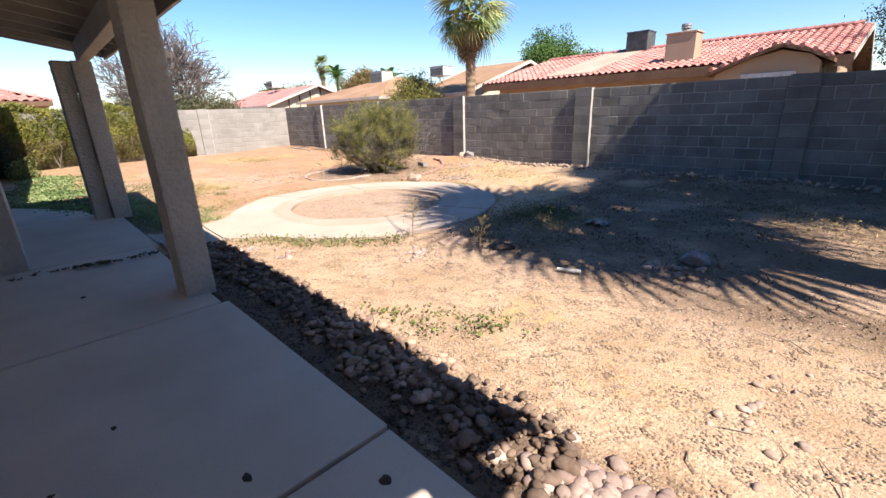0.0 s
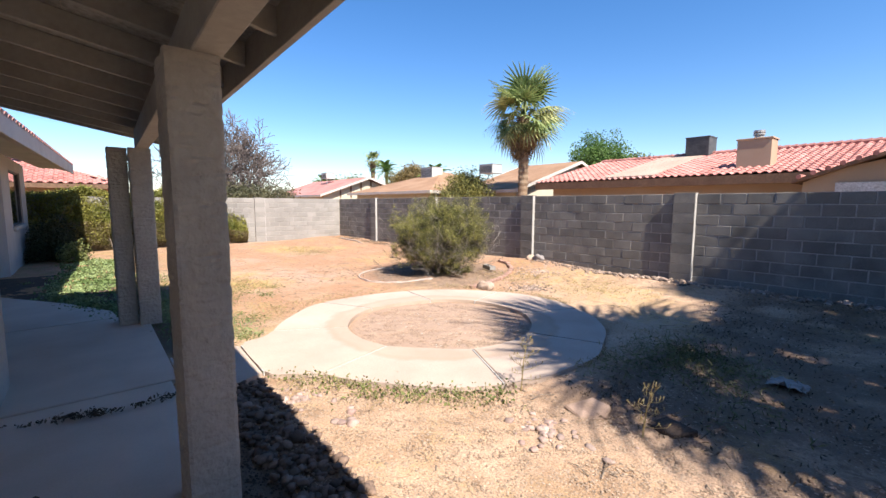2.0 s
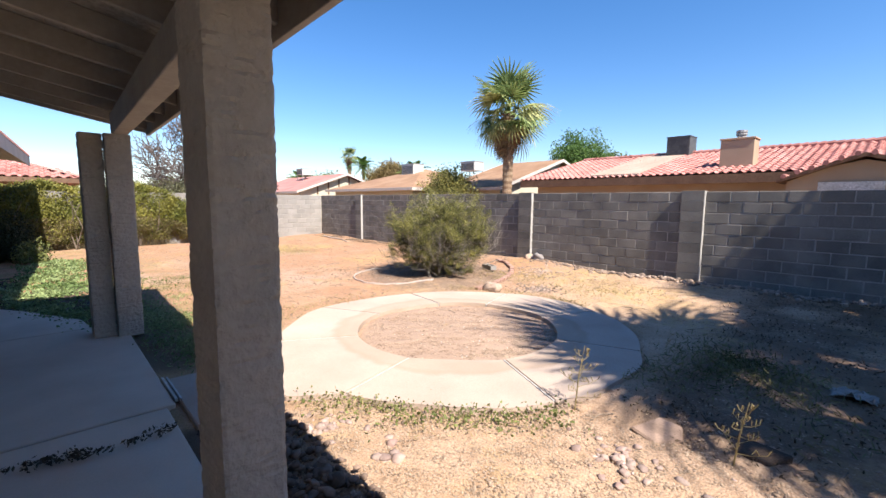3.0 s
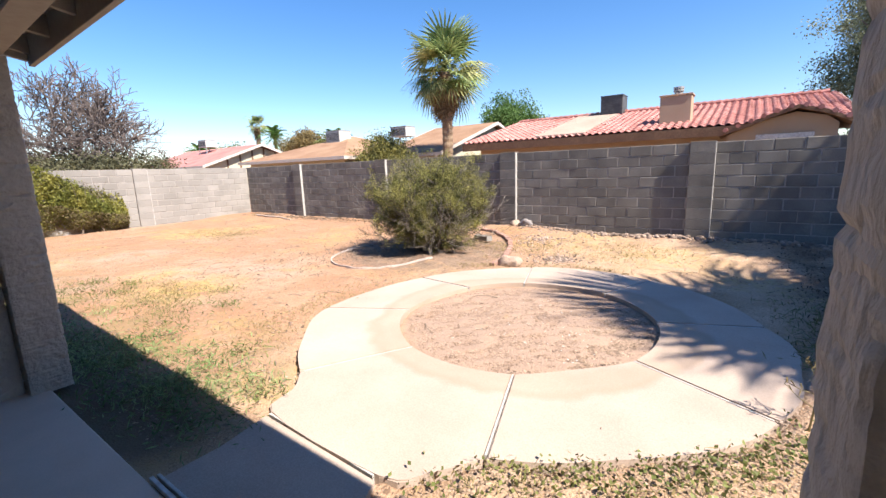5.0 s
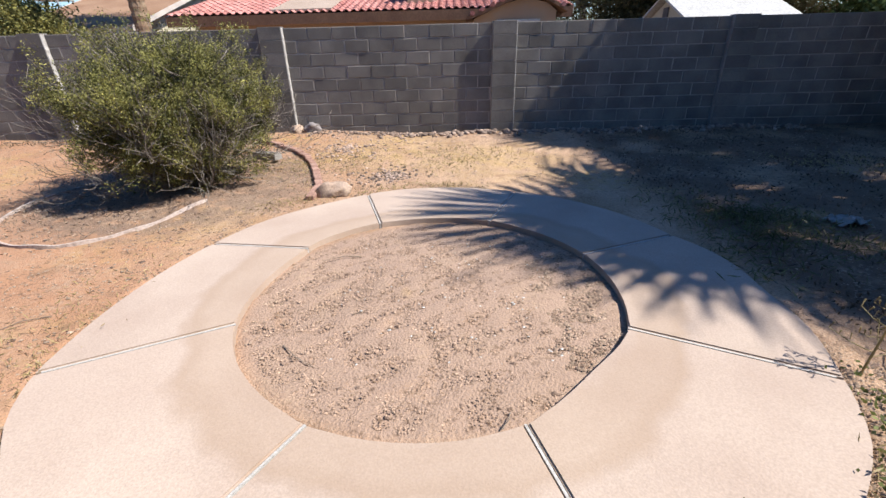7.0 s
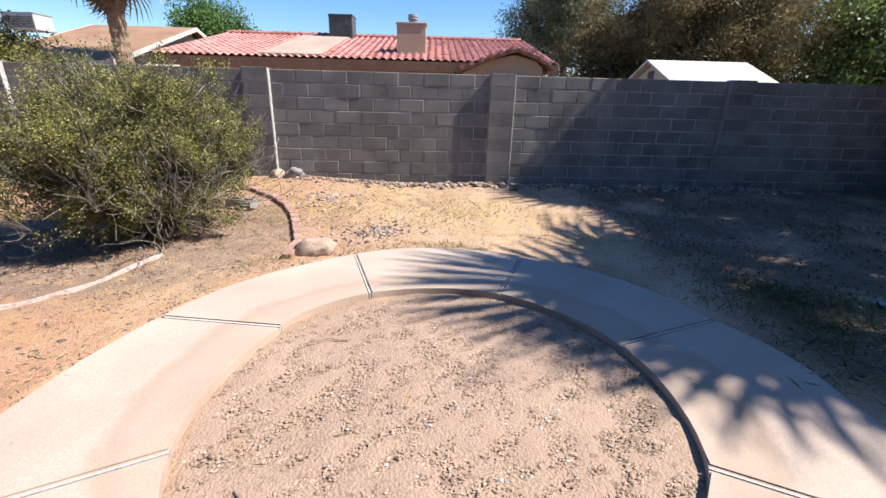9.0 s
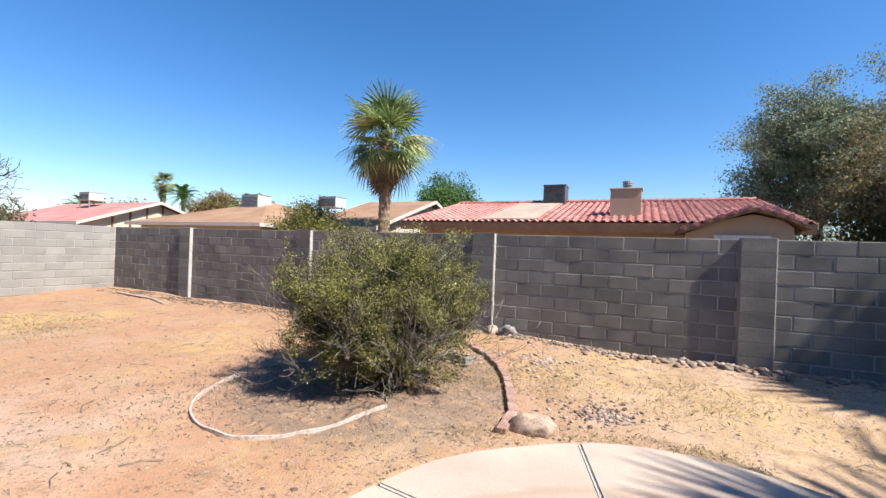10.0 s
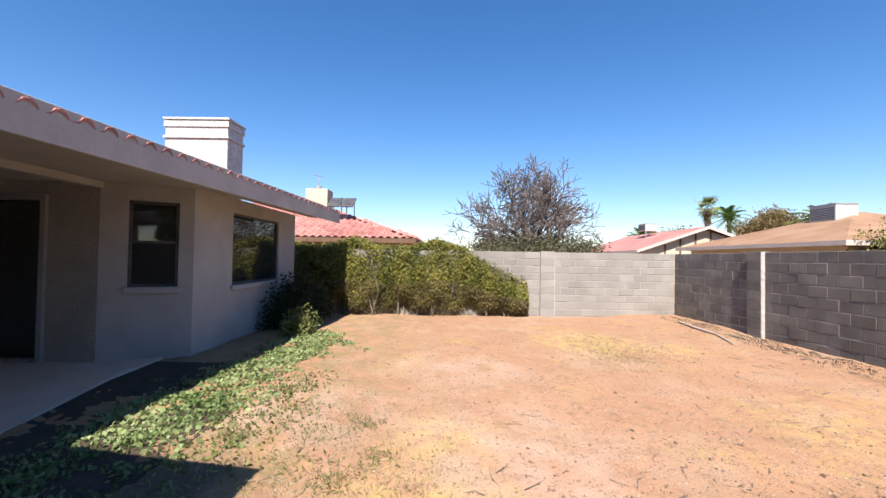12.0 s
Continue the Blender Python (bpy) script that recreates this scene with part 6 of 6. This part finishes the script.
def twigs():
    rng = random.Random(90)
    verts, faces = [], []
    for k in range(260):
        x, y = rng.uniform(-14, 5.5), rng.uniform(1.2, 8.8)
        if not bool(in_yard(np.array([x]), np.array([y]))[0]):
            continue
        a, L = rng.uniform(0, 6.3), rng.uniform(0.05, 0.3)
        z = float(ground_z(x, y)) + 0.008
        mid = (x + math.cos(a) * L / 2 + rng.uniform(-0.02, 0.02), y + math.sin(a) * L / 2, z + 0.01)
        tube(verts, faces, [(x, y, z), mid, (x + math.cos(a + 0.2) * L, y + math.sin(a + 0.2) * L, z)], [0.004, 0.003, 0.002], 4)
    tagged(finish("twigs", verts, faces, TWIG, label="scattered dry twigs on the dirt", kind="stuff"), category="twigs")


twigs()


def wall_debris():
    rng = random.Random(77)
    verts, faces = [], []
    for k in range(90):
        x = rng.uniform(-15.2, -6.5)
        y = 8.95 - abs(rng.gauss(0, 0.28))
        a, L = rng.uniform(-0.5, 0.5) + (3.1 if k % 2 else 0), rng.uniform(0.08, 0.45)
        z = float(ground_z(x, y)) + 0.012
        tube(verts, faces, [(x, y, z), (x + math.cos(a) * L / 2, y + math.sin(a) * L / 2 - 0.01, z + 0.02), (x + math.cos(a) * L, y + math.sin(a) * L * 0.6, z)], [0.008, 0.006, 0.003], 4)
    tagged(finish("stick_litter", verts, faces, TWIG, label="dry sticks and bark along the foot of the block wall", kind="stuff"), category="twigs")
    verts, faces = [], []
    pole = [(-14.3, 8.5), (-13.4, 8.35), (-12.5, 8.3), (-11.7, 8.1)]
    tube(verts, faces, [(x, y, float(ground_z(x, y)) + 0.03) for x, y in pole], [0.022, 0.024, 0.02, 0.014], 8)
    tagged(finish("fallen_branch", verts, faces, EDGING, label="long pale dead branch lying near the wall"), category="branch")


wall_debris()
cover("wall_litter", along([(-14.8, 8.7), (-12.0, 8.6), (-9.0, 8.7), (-6.5, 8.8)], 130, 93, 0.12), 0.035, LITTER, "brown leaf litter along the wall's foot", "litter", 93, 0.12, 12, 0.008, 0.4)


def dry_weed(x, y, h, seed):
    w = group("dry_weed", (x, y, 0), "tall thin dried weed with bare side stalks", "weed", "tall dry weeds")
    rng = random.Random(seed)
    verts, faces = [], []
    z0 = float(ground_z(x, y))
    tube(verts, faces, [(x, y, z0 - 0.02), (x + 0.02, y, z0 + h * 0.5), (x + 0.05, y + 0.02, z0 + h)], [0.006, 0.005, 0.002], 5)
    finish("stalk", verts, faces, STRAW, w)
    verts, faces = [], []
    for k in range(14):
        t = 0.2 + 0.75 * k / 14
        a = k * 2.4
        L = h * 0.4 * (1.1 - t)
        b = Vector((x + 0.05 * t, y + 0.02 * t, z0 + h * t))
        e = b + Vector((math.cos(a) * L, math.sin(a) * L, L * 0.35))
        tube(verts, faces, [b, (b + e) / 2 + Vector((0, 0, -0.01)), e], [0.003, 0.0025, 0.002], 4)
        for j in range(3):
            c = b + (e - b) * (0.5 + 0.25 * j)
            tube(verts, faces, [c, c + Vector((rng.uniform(-0.02, 0.02), rng.uniform(-0.02, 0.02), 0.03))], [0.002, 0.0045], 4)
    finish("stalk_fan", verts, faces, STRAW, w)


dry_weed(0.42, 2.92, 0.52, 1)
dry_weed(1.45, 2.98, 0.42, 2)
bc = group("broken_concrete", (1.0, 3.08, 0), "broken slab of pale concrete half sunk in the dirt", "concrete")
bm = bmesh.new()
prism(bm, [(0.84, 2.94), (1.02, 2.88), (1.16, 3.02), (1.1, 3.2), (0.94, 3.2)], -0.05, [0.022, 0.01, 0.015, 0.03, 0.045])
part("slab", bm, DARKSTONE, bc, bevel=0.012)
bc2 = group("broken_concrete", (1.45, 3.25, 0), "broken slab of dark concrete in the shade", "concrete")
bm = bmesh.new()
prism(bm, [(1.38, 3.18), (1.6, 3.12), (1.7, 3.3), (1.45, 3.36)], -0.05, [0.01, 0.02, 0.045, 0.035])
part("slab", bm, HUMUS, bc2, bevel=0.01)
pp = group("pipe_piece", (2.5, 3.03, 0), "short piece of pale plastic pipe on the dirt", "pipe")
verts, faces = [], []
tube(verts, faces, [(2.38, 3.0, 0.03), (2.58, 3.07, 0.03)], [0.017, 0.017], 10)
finish("pipe", verts, faces, WHITEMETAL, pp)


def foil():
    g = group("crumpled_sheet", (1.9, 4.8, 0), "crumpled pale plastic sheet half buried in the shade", "litter")
    rng = np.random.default_rng(5)
    n = 12
    verts, faces = [], []
    for i in range(n):
        for j in range(n):
            u, v = i / (n - 1) - 0.5, j / (n - 1) - 0.5
            verts.append((1.9 + u * 0.28 + rng.normal(0, 0.008), 4.8 + v * 0.2 + rng.normal(0, 0.008), 0.01 + 0.04 * (0.5 - abs(u)) + abs(rng.normal(0, 0.02))))
    for i in range(n - 1):
        for j in range(n - 1):
            a = i * n + j
            faces.append((a, a + 1, a + n + 1, a + n))
    ob = finish("sheet", verts, faces, BLOCKPALE, g)
    md = ob.modifiers.new("thick", "SOLIDIFY")
    md.thickness = 0.004


foil()
# dark leaves and crumbs spread over this zone to deepen its shade
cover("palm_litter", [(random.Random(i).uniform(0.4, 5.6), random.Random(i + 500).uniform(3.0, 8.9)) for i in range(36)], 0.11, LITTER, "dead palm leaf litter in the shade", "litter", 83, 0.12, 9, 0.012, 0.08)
cover("bark_litter", [(random.Random(i).uniform(0.6, 5.6), random.Random(i + 1500).uniform(3.2, 8.9)) for i in range(110)], 0.035, LITTER, "dark bark and leaf crumbs added to deepen the palms' shade", "litter", 184, 0.16, 30, 0.012, 0.35)
cover("dark_litter", [(random.Random(i).uniform(0.5, 5.0), random.Random(i + 900).uniform(3.1, 8.9)) for i in range(90)], 0.03, LITTER, "leaf crumbs darkened to deepen the palms' shade", "litter", 84, 0.12, 26, 0.012, 0.5)
cover("joint_litter", along([(-1.36, -0.7), (-1.32, -0.13), (-1.22, 0.05), (-1.2, 0.3), (-1.25, 0.6)], 60, 85, 0.03), 0.03, LITTER, "dark dead leaves along a crack in the patio", "litter", 85, 0.02, 7, 0.004, 0.5)
bpy.data.objects["joint_litter"].location.z = 0.042
cover("yard_litter", along([(-6.0, 4.2), (-5.8, 5.8), (-5.2, 7.4), (-7.0, 6.5)], 130, 86, 0.5), 0.035, TWIG, "brown leaf crumbs round the bush", "litter", 86, 0.2, 16, 0.006, 0.3)
cover("shade_grass", along([(-6.4, 0.75), (-5.2, 0.9), (-4.3, 1.15), (-3.2, 1.2), (-2.7, 1.3)], 240, 90, 0.22), 0.06, LEAFCOVER, "dark green grass in the patio roof's shade", "grass", 90, 0.1, 30, 0.03, 0.14)
cover("yellow_straw", along([(-5.6, 2.4), (-6.4, 2.2), (-6.9, 2.7)], 90, 87, 0.25), 0.05, STRAW, "yellow straw patch in the dirt", "dry grass", 87, 0.12, 18, 0.01, 0.12)
cover("grass_tuft", [(-7.5, 0.85), (-7.35, 0.9), (-6.73, 1.94), (-7.08, 2.19), (-7.76, 1.99), (-5.5, 2.75), (-4.8, 2.4), (-3.4, 1.82), (-2.6, 1.5)], 0.06, LEAFVINE, "small green grass tufts in the dirt", "grass", 88, 0.1, 90, 0.025, 0.15)

# patio stains and small debris
for k, (x, y, a, b) in enumerate([(2.69, 0.04, 0.03, 0.018), (3.12, 0.43, 0.028, 0.026), (1.9, -0.3, 0.02, 0.012), (2.2, -0.55, 0.015, 0.015), (-0.3, -0.2, 0.03, 0.02)]):
    st = group("dirt_lump", (x, y, 0.04), "small dark lump of dirt on the patio", "debris", "dirt lumps")
    verts, faces = [], []
    m = 14
    for q in range(m):
        t = 6.283 * q / m
        verts.append((x + math.cos(t) * a * (1 + 0.2 * math.sin(3 * t + k)), y + math.sin(t) * b, 0.0405))
    verts.append((x, y, 0.049))
    faces = [(q, (q + 1) % m, m) for q in range(m)]
    finish("lump", verts, faces, HUMUS, st)

# white drain strip between patio and path
dr = group("metal_strip", (-1.75, 0.68, 0.04), "bent pale metal strip along the patio edge", "metal strip")
boxes("channel", [(-2.25, -1.7, 0.655, 0.675, 0.03, 0.055), (-2.25, -1.7, 0.69, 0.705, 0.03, 0.05)], WHITEMETAL, dr, bevel=0.002)

for me, nm, m, g in STONES:
    place(me, nm, m, g)
for me, nm, m, g in BLOCKS:
    place(me, nm, m, g)
